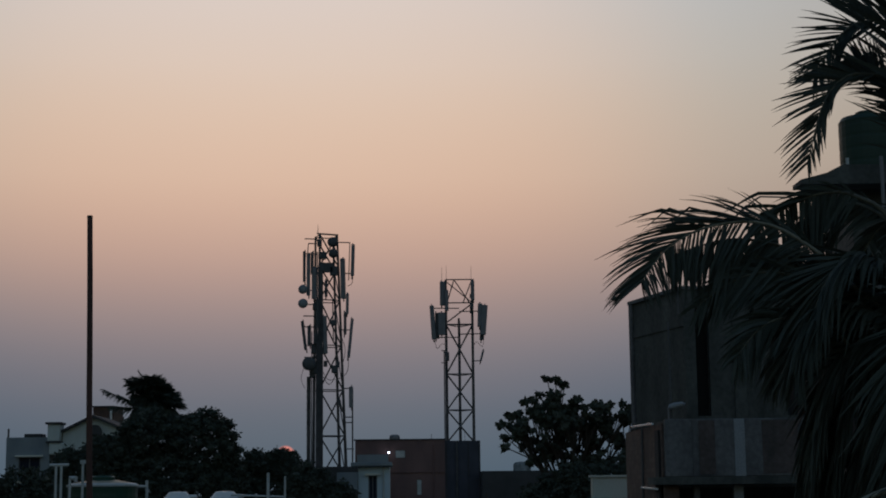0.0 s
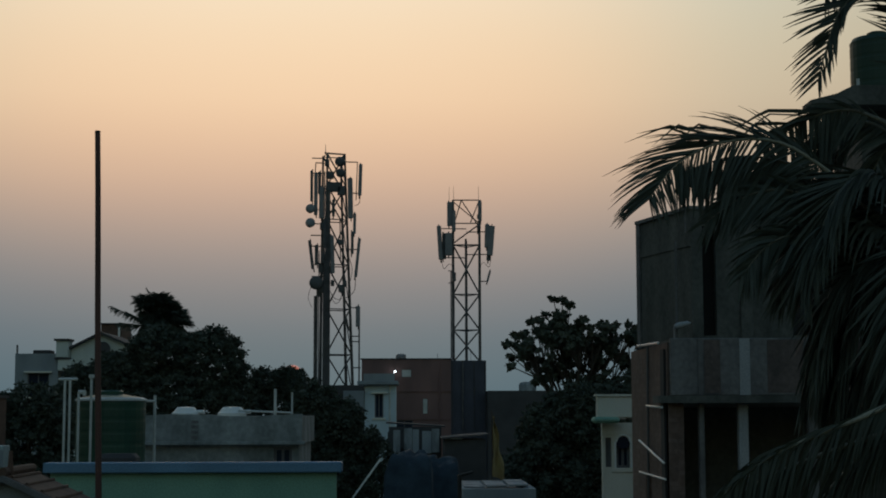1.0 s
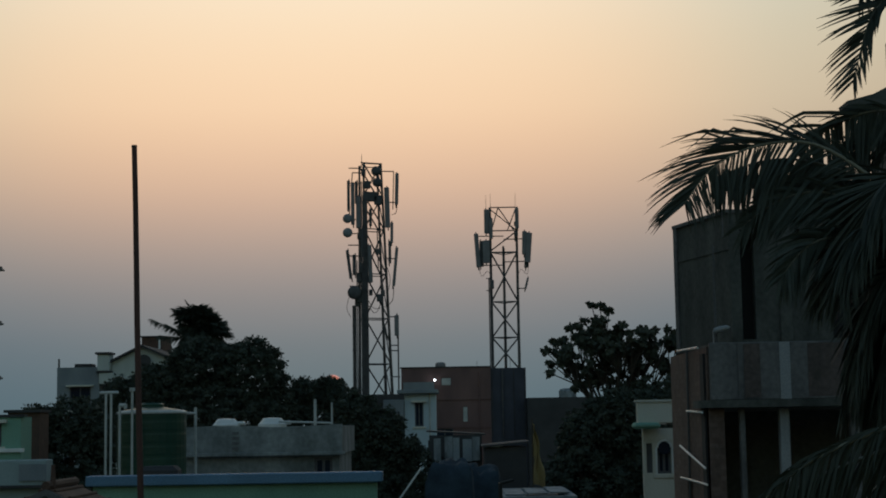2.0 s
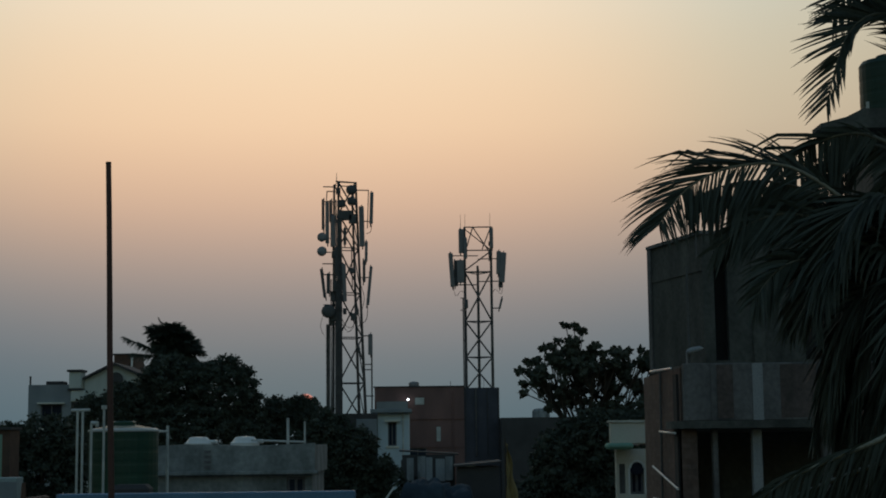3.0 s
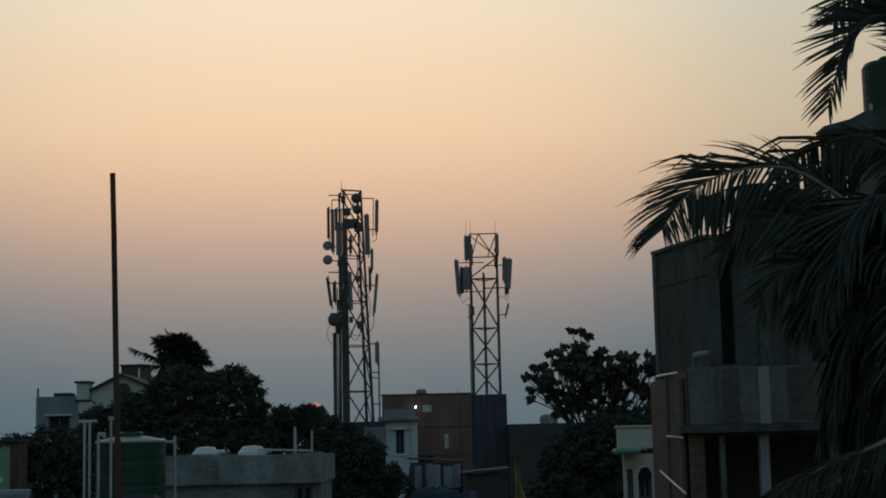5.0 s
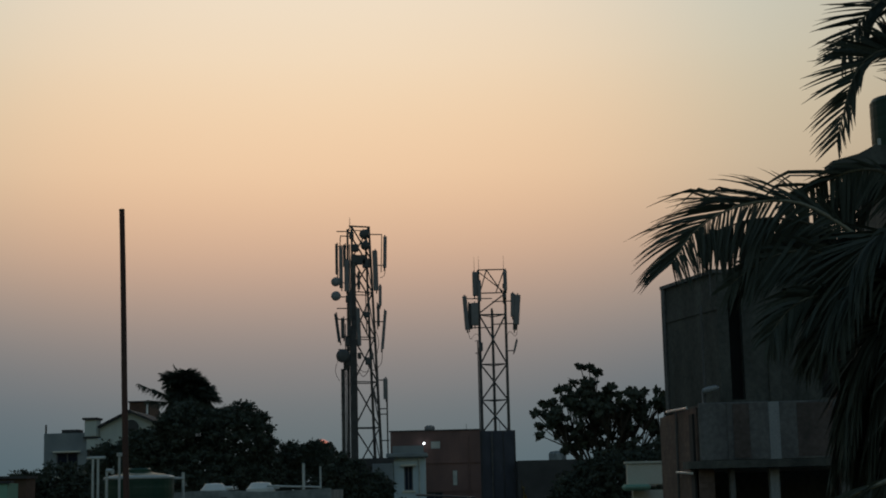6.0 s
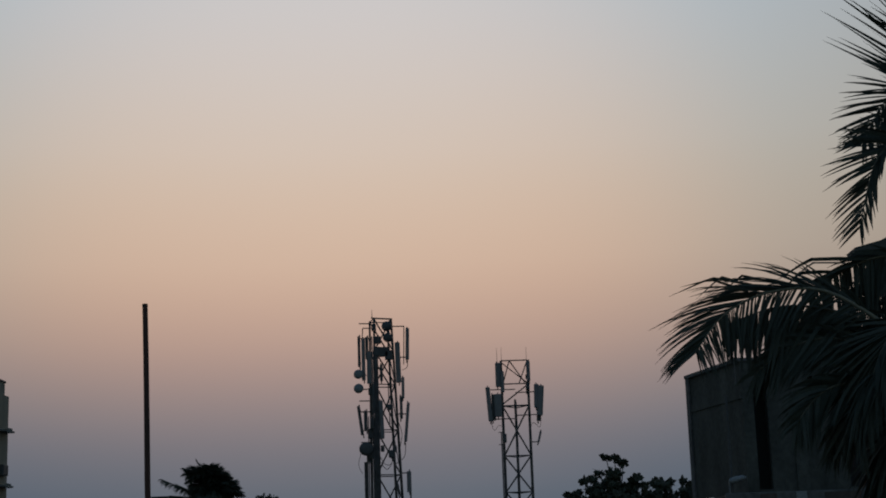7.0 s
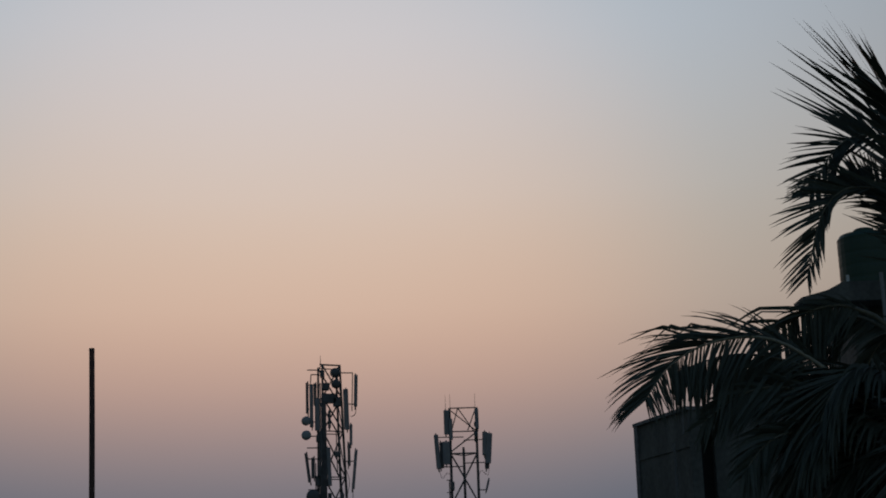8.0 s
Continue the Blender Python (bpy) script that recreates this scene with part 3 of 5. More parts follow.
def large_mast():
    X = lambda u: -5.22 + (u - 153) / 93
    Z = lambda v: 22.20 - (v - 75) / 93
    z0, top = 8.7, 22.20
    a = thing("large_telecom_mast", -4.7, 88, z0, "crowded steel lattice mast with many sector antennas and dishes", "telecom mast")
    legs = {"A": ((-5.09, 87.3), (-5.09, 87.3)), "B": ((-3.62, 87.9), (-4.12, 87.7)), "C": ((-4.05, 89.3), (-4.4, 88.9)), "D": ((-5.52, 88.7), (-5.4, 88.5))}

    def at(k, z):
        (x0, y0), (x1, y1) = legs[k]
        t = (z - z0) / (top - z0)
        return Vector((x0 + (x1 - x0) * t, y0 + (y1 - y0) * t, z))
    for k in legs:
        part("leg", T(at(k, z0), at(k, top), .085, .06, 8), M["galv"], a)
        p = at(k, z0)
        part("base_plate", B(p.x - .2, p.x + .2, p.y - .2, p.y + .2, z0 - .02, z0 + .03), M["galv"], a)
    levels = [Z(1375), Z(1145), Z(905), Z(670), Z(430), Z(250), Z(80)]
    for z in levels[1:]:
        for p, q in ("AB", "BC", "CD", "DA"):
            brace(a, at(p, z), at(q, z), .03, "girt")
    for za, zb in zip(levels, levels[1:]):
        for p, q in ("AB", "CD"):
            zm = (za + zb) / 2
            if p == "A" or zb > Z(600):
                brace(a, at(p, za), at(q, zb), .046)
            if p == "A":
                brace(a, at(q, za), at(p, zb), .046)
        brace(a, at("B", za), at("C", zb), .03)
    # cable ladder on the near leg, with its bundle of feeders
    part("cable_ladder", B(X(158), X(184), 87.05, 87.12, z0, Z(260)), M["galv"], a)
    for i in range(5):
        x = X(154 + 7 * i)
        part("feeder", T((x, 86.98, z0), (x, 86.98, Z(180 + 90 * i)), .035, n=6), M["feeder"], a)
    part("side_ladder", B(X(92), X(112), 88.3, 88.36, z0, Z(830)), M["galv"], a)
    for i in range(6):
        x = X(113 + 8 * i)
        part("feeder", T((x, 87.6 + .03 * (i % 2), z0), (x + .02, 87.6, Z(820 - 45 * ((i * 5) % 7))), .032, n=6), M["feeder"], a)
    for u, v, w, h in ((128, 820, .34, .5), (160, 880, .30, .55), (135, 690, .3, .55), (175, 700, .28, .4), (168, 560, .3, .5), (196, 770, .2, .34)):
        radio(a, X(u), 87.3, Z(v), w, h)
    for i in range(14):
        part("rung", T((X(88), 88.25, z0 + .35 * i), (X(122), 88.25, z0 + .35 * i), .012, n=5), M["galv"], a)
    # top frame
    brace(a, (X(150), 87.4, Z(75)), (X(250), 87.6, Z(80)), .045, "top_rail")
    brace(a, (X(250), 87.6, Z(80)), (X(250), 87.6, Z(140)), .04, "top_post")
    part("lightning_rod", T((X(155), 87.4, Z(80)), (X(155), 87.4, Z(28)), .025, .01, 6), M["galv"], a)
    for u0, u1, v in ((105, 150, 130), (85, 150, 105), (250, 325, 125), (285, 345, 292), (60, 125, 380), (60, 125, 455), (80, 150, 517), (85, 160, 575), (270, 335, 592), (85, 150, 735), (290, 335, 900), (290, 340, 1050), (290, 340, 1078), (295, 345, 1215), (80, 150, 185)):
        brace(a, (X(u0), 87.25, Z(v)), (X(u1), 87.4, Z(v)), .032, "arm")
    brace(a, (X(105), 87.3, Z(130)), (X(100), 87.3, Z(200)), .03, "arm")
    brace(a, (X(325), 87.3, Z(125)), (X(318), 87.3, Z(330)), .028, "arm")
    brace(a, (X(337), 87.3, Z(1000)), (X(337), 87.3, Z(1345)), .045, "side_post")
    brace(a, (X(232), 87.6, Z(430)), (X(236), 87.6, Z(640)), .03, "arm")
    for u, v0, v1, w, lean, dark in ((85, 175, 340, .14, 0, 1), (107, 190, 412, .20, 0, 0), (126, 180, 300, .14, 0, 1), (137, 262, 430, .28, 0, 0), (289, 215, 430, .28, .02, 0), (341, 140, 310, .19, -.03, 0),
                                     (312, 402, 512, .16, -.02, 0), (195, 520, 720, .22, .03, 0), (84, 545, 700, .14, .13, 1), (112, 570, 678, .18, 0, 1), (328, 535, 742, .15, -.10, 0), (331, 893, 1002, .24, 0, 0),
                                     (160, 430, 560, .26, 0, 1), (300, 500, 620, .14, 0, 1), (200, 330, 420, .16, 0, 1), (275, 960, 1010, .10, .2, 1)):
        panel(a, X(u), 87.05, Z(v1), Z(v0), w, -lean, (u % 7 - 3) * .1, bool(dark))
    for u, v, r, hd in ((80, 380, .26, .3), (80, 455, .27, .3), (234, 130, .28, -.2), (238, 190, .26, -.2), (112, 772, .38, .2)):
        dish(a, X(u), 86.85, Z(v), r, hd, "dishgrey" if u == 80 else "radio")
    for u, v, w, h in ((180, 198, .44, .42), (176, 258, .36, .5), (212, 262, .55, .55), (240, 282, .42, .5), (145, 470, .34, .4), (240, 555, .36, .30), (244, 800, .34, .42), (262, 775, .2, .35), (145, 790, .5, .7), (150, 640, .35, .6), (165, 130, .25, .4)):
        radio(a, X(u), 87.15, Z(v), w, h)
    cable(a, [(X(341), 87.1, Z(312)), (X(335), 87.1, Z(350)), (X(312), 87.2, Z(360))], .02)
    cable(a, [(X(318), 87.1, Z(745)), (X(312), 87.1, Z(810)), (X(285), 87.2, Z(840)), (X(262), 87.3, Z(850))], .02)
    cable(a, [(X(185), 87.1, Z(815)), (X(205), 87.1, Z(850)), (X(235), 87.2, Z(855)), (X(250), 87.3, Z(820))], .018)
    cable(a, [(X(185), 87.1, Z(840)), (X(215), 87.1, Z(880)), (X(245), 87.2, Z(850))], .018)
    cable(a, [(X(285), 87.1, Z(640)), (X(300), 87.1, Z(700)), (X(290), 87.2, Z(760))], .018)
    cable(a, [(X(84), 87.1, Z(790)), (X(70), 87.1, Z(850)), (X(90), 87.2, Z(900))], .014)


large_mast()


# ---- houses behind the trees ----
def grey_house():
    a = low_building("grey_house", -20.65, -18.45, 80, 86, 10.5, "greywall", "grey plastered house with a dark upper window", [(-20.0, -18.9, 8.3, 9.5)])
    part("corner_post", T((-20.58, 80.1, 10.5), (-20.58, 80.1, 10.95), .05), M["galv"], a)
    part("roof_hatch", B(-20.0, -19.1, 81, 82, 10.3, 10.72, bevel=.03), M["slate"], a)
    g = thing("gabled_house", -16.7, 82, 0, "white gabled house with dark roof edges", "building")
    bm = bmesh.new()
    xs = [(-17.9, 0), (-14.6, 0), (-14.6, 10.75), (-16.35, 11.5), (-17.9, 10.75)]
    f = [bm.verts.new((x, 80.5, z)) for x, z in xs]
    b = [bm.verts.new((x, 85.5, z)) for x, z in xs]
    bm.faces.new(f)
    bm.faces.new(b[::-1])
    for i in range(5):
        j = (i + 1) % 5
        bm.faces.new((f[j], f[i], b[i], b[j]))
    part("wall", bm, M["offwhite"], g)
    for x0, z0, x1, z1 in ((-18.1, 10.66, -16.35, 11.52), (-14.4, 10.66, -16.35, 11.52)):
        bm = bmesh.new()
        q = [bm.verts.new(p) for p in ((x0, 80.2, z0), (x1, 80.2, z1), (x1, 85.7, z1), (x0, 85.7, z0), (x0, 80.2, z0 + .12), (x1, 80.2, z1 + .12), (x1, 85.7, z1 + .12), (x0, 85.7, z0 + .12))]
        for fc in ((0, 1, 2, 3), (7, 6, 5, 4), (0, 4, 5, 1), (2, 6, 7, 3), (1, 5, 6, 2), (3, 7, 4, 0)):
            bm.faces.new([q[i] for i in fc])
        part("roof", bm, M["slate"], g)
    bm = bmesh.new()
    tube(bm, (-16.25, 80.35, 10.75), (-16.25, 80.45, 10.75), .38, n=20)
    part("round_vent", bm, M["slate"], g)
    c = part("chimney_block", B(-18.55, -17.95, 79.9, 81, 10.3, 11.15, bevel=.02), M["offwhite"], g)
    part("chimney_cap", B(-18.65, -17.88, 79.8, 81.1, 11.152, 11.26), M["slate"], c)
    part("chimney_foot", B(-18.45, -17.7, 79.85, 80.8, 9.6, 10.2, bevel=.05), M["offwhite"], g)
    part("chimney_ledge", B(-18.6, -17.85, 79.8, 81, 10.2, 10.28), M["slate"], g)

    r = low_building("brown_rooftop_house", -17.9, -16.75, 88, 91, 12.44, "rooftile", "dark reddish-brown rooftop house behind the gabled house", parapet=.1)
    part("coping", B(-17.97, -16.68, 87.9, 91.1, 12.442, 12.52), M["slate"], r)
    part("white_post", B(-16.92, -16.82, 87.9, 87.998, 11.2, 12.35), M["white"], r)

grey_house()


def mint_house():
    a = low_building("mint_house", -15.5, -11.25, 40, 41, 7.75, "mint", "mint green house with pale window bands", [(-12.3, -11.75, 7.0, 7.6)])
    part("band", B(-15.55, -11.15, 39.9, 39.998, 6.85, 6.95, bevel=.01), M["white"], a)
    part("coping", B(-15.55, -11.15, 39.93, 40.25, 7.752, 7.82), M["slate"], a)
    part("front_room", B(-15.0, -9.95, 37.6, 38.2, 0, 6.70, bevel=.02), M["pale_teal"], a)
    part("front_window", B(-10.6, -9.95, 37.55, 37.597, 6.2, 6.6), M["greywall"], a)
    part("front_roof", B(-15.1, -9.8, 37.35, 37.597, 6.04, 6.10), M["slate"], a)
    b = low_building("brown_shed", -12.75, -11.85, 44, 45, 7.9, "rooftile", "brown shed beside the mint house")
    part("roof_edge", B(-12.85, -11.8, 43.9, 45.1, 7.902, 7.98), M["slate"], b)


mint_house()


def gable_cottage():
    a = thing("gable_cottage", -6.3, 25, 0, "grey cottage with a brown tiled gable roof", "building")
    ax, az, y0, y1, run, drop = -6.3, 6.56, 23.8, 25.6, 1.6, .75
    bm = bmesh.new()
    prof = [(ax - run + .15, 0), (ax + run - .15, 0), (ax + run - .15, az - drop - .05), (ax, az - .08), (ax - run + .15, az - drop - .05)]
    f, b = [bm.verts.new((x, y0 + .15, z)) for x, z in prof], [bm.verts.new((x, y1 - .15, z)) for x, z in prof]
    bm.faces.new(f)
    bm.faces.new(b[::-1])
    for i in range(5):
        j = (i + 1) % 5
        bm.faces.new((f[j], f[i], b[i], b[j]))
    part("wall", bm, M["greywall"], a)
    for s in (-1, 1):
        slope = part("roof_slope", bm_slab(ax, az, ax + s * run, az - drop, y0, y1, .05), M["rooftile"], a)
        for i in range(7):
            k = (i + .5) / 7
            x, z = ax + s * run * k, az - drop * k + .03
            part("tile_course", T((x, y0 + .05, z - .02), (x, y1, z - .02), .028, n=6), M["rooftile"], slope)
        part("barge_board", bm_slab(ax, az - .01, ax + s * run, az - drop - .01, y0 - .06, y0 - .003, .10), M["frame"], a)
    part("ridge", T((ax, y0 - .05, az + .04), (ax, y1, az + .04), .07), M["rooftile"], a)
    part("finial", T((ax + .05, y0 + .2, az), (ax + .05, y0 + .2, az + .35), .05, .03), M["rooftile"], a)


def bm_slab(x0, z0, x1, z1, y0, y1, t):
    bm = bmesh.new()
    q = [bm.verts.new(p) for p in ((x0, y0, z0 - t), (x1, y0, z1 - t), (x1, y1, z1 - t), (x0, y1, z0 - t), (x0, y0, z0), (x1, y0, z1), (x1, y1, z1), (x0, y1, z0))]
    for fc in ((0, 3, 2, 1), (4, 5, 6, 7), (0, 1, 5, 4), (2, 3, 7, 6), (1, 2, 6, 5), (3, 0, 4, 7)):
        bm.faces.new([q[i] for i in fc])
    bmesh.ops.recalc_face_normals(bm, faces=bm.faces[:])
    return bm


gable_cottage()


# ---- roof with the green tank ----
def blue_roof_house():
    a = thing("blue_parapet_house", -3.9, 30, 0, "green house whose roof edge is painted blue", "building")
    part("wall", pierced(-6.36, -1.42, 0, 6.45, 27.1, 27.3, [(-5.2, -4.0, 3.2, 4.6), (-3.2, -2.2, 3.2, 4.6)]), M["mint"], a)
    part("side_wall", B(-6.36, -6.16, 27.3, 33.8, 0, 6.2), M["mint"], a)
    part("side_wall", B(0, .2, 0, 6.4, 0, 6.2, Matrix.Translation((-1.62, 27.3, 0)) @ Matrix.Rotation(radians(4), 4, "Z")), M["mint"], a)
    part("roof", B(-6.36, -2.1, 27.3, 33.8, 6.202, 6.32), M["concrete"], a)
    part("roof_edge", B(-6.46, -1.32, 26.95, 27.35, 6.452, 6.63, bevel=.015), M["blue"], a, "blue painted roof edge")
    for h in ((-5.2, -4.0, 3.2, 4.6), (-3.2, -2.2, 3.2, 4.6)):
        window(a, *h, 27.12)
    t = thing("green_water_tank", -6.1, 31, 6.32, "large dark green plastic water tank on the roof", "water tank")
    prof = [(.60, 6.32), (.66, 6.36)]
    for i in range(5):
        z = 6.45 + i * .24
        prof += [(.68, z), (.68, z + .13), (.6765, z + .16), (.6765, z + .21)]
    prof += [(.68, 7.66), (.68, 7.72), (.62, 7.78), (.35, 7.83), (.24, 7.85)]
    part("tank_body", lathe(prof, -6.1, 31, 32), M["tank"], t, smooth=False)
    # narrow ring round the shoulder, paler than the body
    part("rim", lathe([(.685, 7.715), (.70, 7.72), (.70, 7.75), (.63, 7.785)], -6.1, 31, 32), M["pvc"], t, "pale rim")
    part("lid", lathe([(.24, 7.84), (.24, 7.90), (.20, 7.93)], -6.1, 31, 20), M["tank"], t)
    n = thing("plumbing_riser", -5.4, 32, 6.32, "pale plastic water pipe with an elbow beside the tank", "pipe")
    part("riser", T((-5.40, 32, 6.32), (-5.40, 32, 7.84), .03), M["pvc"], n)
    part("elbow_arm", T((-5.40, 32, 7.72), (-5.62, 31.6, 7.72), .025), M["pvc"], n)
    for x, zt, top in ((-6.80, 8.13, "cap"), (-6.70, 8.13, "cap"), (-6.53, 7.88, "bend"), (-6.29, 8.20, "tee")):
        s = thing("vent_pipe", x, 30, 6.32, "pale plastic vent pipe rising beside the green tank", "pipe", "vent pipes")
        part("stem", T((x, 30, 0 if x < -6.46 else 6.32), (x, 30, zt), .025), M["pvc"], s)
        if top == "cap":
            part("crossbar", T((x - .12, 30, zt), (x + .14, 30, zt + .003), .028), M["pvc"], s)
        elif top == "bend":
            part("bend", T((x - .01, 30, zt), (x + .12, 30, zt), .04), M["pvc"], s)
            part("spout", T((x + .11, 30, zt - .07), (x + .11, 30, zt + .03), .035), M["pvc"], s)
        else:
            part("collar", T((x, 30, zt - .05), (x, 30, zt + .02), .055), M["pvc"], s)
    b = thing("roof_box", -5.5, 29, 6.32, "dark arched metal box on the roof", "box")
    part("shell", B(-6.0, -5.28, 29.2, 29.8, 6.32, 6.72, bevel=.08), M["slate"], b)


blue_roof_house()


def stair_house():
    a = thing("stair_house", -4.2, 36, 0, "weathered grey concrete stair house with a flat roof", "building")
    part("wall", pierced(-5.95, -2.6, 0, 6.80, 34.1, 34.3, [(-3.15, -2.75, 6.35, 6.72)]), M["stair_concrete"], a)
    window(a, -3.15, -2.75, 6.35, 6.72, 34.12, sill=False, hood=False)
    bm = B(-5.99, -2.52, 33.95, 34.15, 6.80, 7.42)
    bmesh.ops.subdivide_edges(bm, edges=[e for e in bm.edges if abs(e.verts[0].co.x - e.verts[1].co.x) > 1], cuts=16)
    for v in bm.verts:
        if v.co.z > 7:
            v.co.z += .025 * math.sin(v.co.x * 2.1) + random.uniform(-.012, .012)
    part("parapet", bm, M["stair_concrete"], a)
    part("side_parapet", B(-2.72, -2.52, 34.15, 38, 6.80, 7.40), M["stair_concrete"], a)
    part("side_parapet", B(-5.99, -5.79, 34.15, 38, 6.80, 7.40), M["stair_concrete"], a)
    part("rear_wall", B(-5.95, -2.6, 37.8, 38, 0, 7.4), M["stair_concrete"], a)
    part("side_wall", B(-5.95, -5.75, 34.3, 37.8, 0, 6.8), M["stair_concrete"], a)
    part("side_wall", B(-2.8, -2.6, 34.3, 37.8, 0, 6.8), M["stair_concrete"], a)
    part("roof", B(-5.79, -2.72, 34.15, 37.8, 6.9, 7.3), M["concrete"], a)
    part("string_course", B(-6.05, -2.46, 33.88, 33.948, 6.78, 6.86, bevel=.01), M["stair_concrete"], a)
    for i in range(4):
        part("block_line", B(-4.93, -4.78, 33.935, 33.949, 6.92 + i * .11, 6.98 + i * .11), M["plaster_pale"], a)
    for x, s in ((-5.15, 1.0), (-4.12, 1.04)):
        t = thing("white_basin", x, 34.6, 7.3, "white upturned plastic basin lying on the parapet roof", "basin", "white basins")
        bm = lathe([(.31 * s, 7.40), (.31 * s, 7.47), (.27 * s, 7.50), (.22 * s, 7.57), (.19 * s, 7.60), (.05, 7.61)], x, 34.6, 20)
        part("shell", bm, M["white"], t, smooth=False)
        part("foot", lathe([(.24 * s, 7.3), (.24 * s, 7.40)], x, 34.6, 16), M["white"], t)
        part("spout", B(x + .2, x + .42, 34.5, 34.7, 7.45, 7.54, bevel=.03), M["white"], t)
    p = thing("roof_pipe_run", -3.5, 34.3, 7.3, "pale plastic pipe laid along the roof with two risers", "pipe")
    part("run", T((-3.95, 34.3, 7.52), (-2.75, 34.3, 7.47), .022), M["pvc"], p)
    part("riser", T((-3.14, 34.3, 7.3), (-3.14, 34.3, 8.0), .032), M["pvc"], p)
    part("riser", T((-2.77, 34.3, 7.3), (-2.77, 34.3, 7.92), .022), M["pvc"], p)


stair_house()


# ---- tall leaning pole ----
def pole():
    a = thing("tall_pole", -5.36, 26.4, 0, "tall slightly leaning reddish brown steel pole", "pole")
    b, t = Vector((-5.27, 26.5, 0)), Vector((-5.525, 26.4, 12.31))
    bm = bmesh.new()
    n = 12
    pts = [b.lerp(t, i / n) + Vector((.004 * math.sin(i * 1.3), 0, 0)) for i in range(n + 1)]
    polytube(bm, pts, [.062 - .016 * i / n for i in range(n + 1)], 12)
    part("shaft", bm, M["polemat"], a)
    part("cap", T(t - Vector((0, 0, .03)), t + Vector((0, 0, .015)), .049), M["black"], a, "black cap")
    part("footing", B(-5.6, -5.08, 26.35, 26.85, 0, .3, bevel=.03), M["concrete"], a)


pole()


# ---- cream house behind the unfinished building ----
def cream_house():
    a = thing("cream_house", 5.5, 38, 0, "small cream house with an arched window and a ledge", "building")
    y = 36.0
    part("wall", pierced(4.28, 7.5, 0, 7.22, y, y + .22, [(4.60, 4.92, 6.18, 6.78), (4.35, 4.49, 6.2, 6.88)]), M["cream2"], a)
    part("side_wall", B(0, .22, 0, 4, 0, 7.22, Matrix.Translation((4.29, y + .22, 0)) @ Matrix.Rotation(radians(-8), 4, "Z")), M["cream2"], a)
    part("parapet", B(4.16, 7.5, y - .1, y + .2, 7.34, 7.83, bevel=.015), M["cream2"], a)
    part("coping", B(4.12, 7.5, y - .14, y + .24, 7.832, 7.88), M["cream2"], a)
    part("roof", B(4.85, 7.5, y + .2, y + 4, 7.3, 7.45), M["concrete"], a)
    bm = B(4.02, 4.62, y - .62, y - .002, 7.22, 7.36, bevel=.05)
    part("ledge", bm, M["mint"], a, "pale green rounded ledge")
    part("lintel_band", B(4.27, 7.5, y - .03, y - .002, 6.95, 7.2), M["cream2"], a)
    win = window(a, 4.60, 4.92, 6.18, 6.78, y + .05, sill=True, hood=False, bars=1)
    bm = bmesh.new()
    cx, r = 4.76, .16
    for i in range(8):
        a0, a1 = math.pi * i / 8, math.pi * (i + 1) / 8
        tube(bm, (cx + r * math.cos(a0), y - .02, 6.78 + r * math.sin(a0)), (cx + r * math.cos(a1), y - .02, 6.78 + r * math.sin(a1)), .025, n=6)
    part("arch", bm, M["white"], win)
    part("side_jamb", B(4.555, 4.597, y - .03, y - .002, 6.18, 6.78), M["white"], win)
    part("side_jamb", B(4.923, 4.965, y - .03, y - .002, 6.18, 6.78), M["white"], win)
    bm = bmesh.new()
    tube(bm, (cx, y - .012, 6.78), (cx, y - .002, 6.78), r, n=24)
    part("fanlight", bm, M["glass"], win)
    # added near-black panel, shade behind both openings put into its colour
    part("room_shade_panel", B(4.33, 5.0, y + .23, y + .4, 6.0, 6.95), M["dark"], a)
    part("grille", B(4.35, 4.49, y + .08, y + .12, 6.2, 6.88), M["frame"], a)


cream_house()


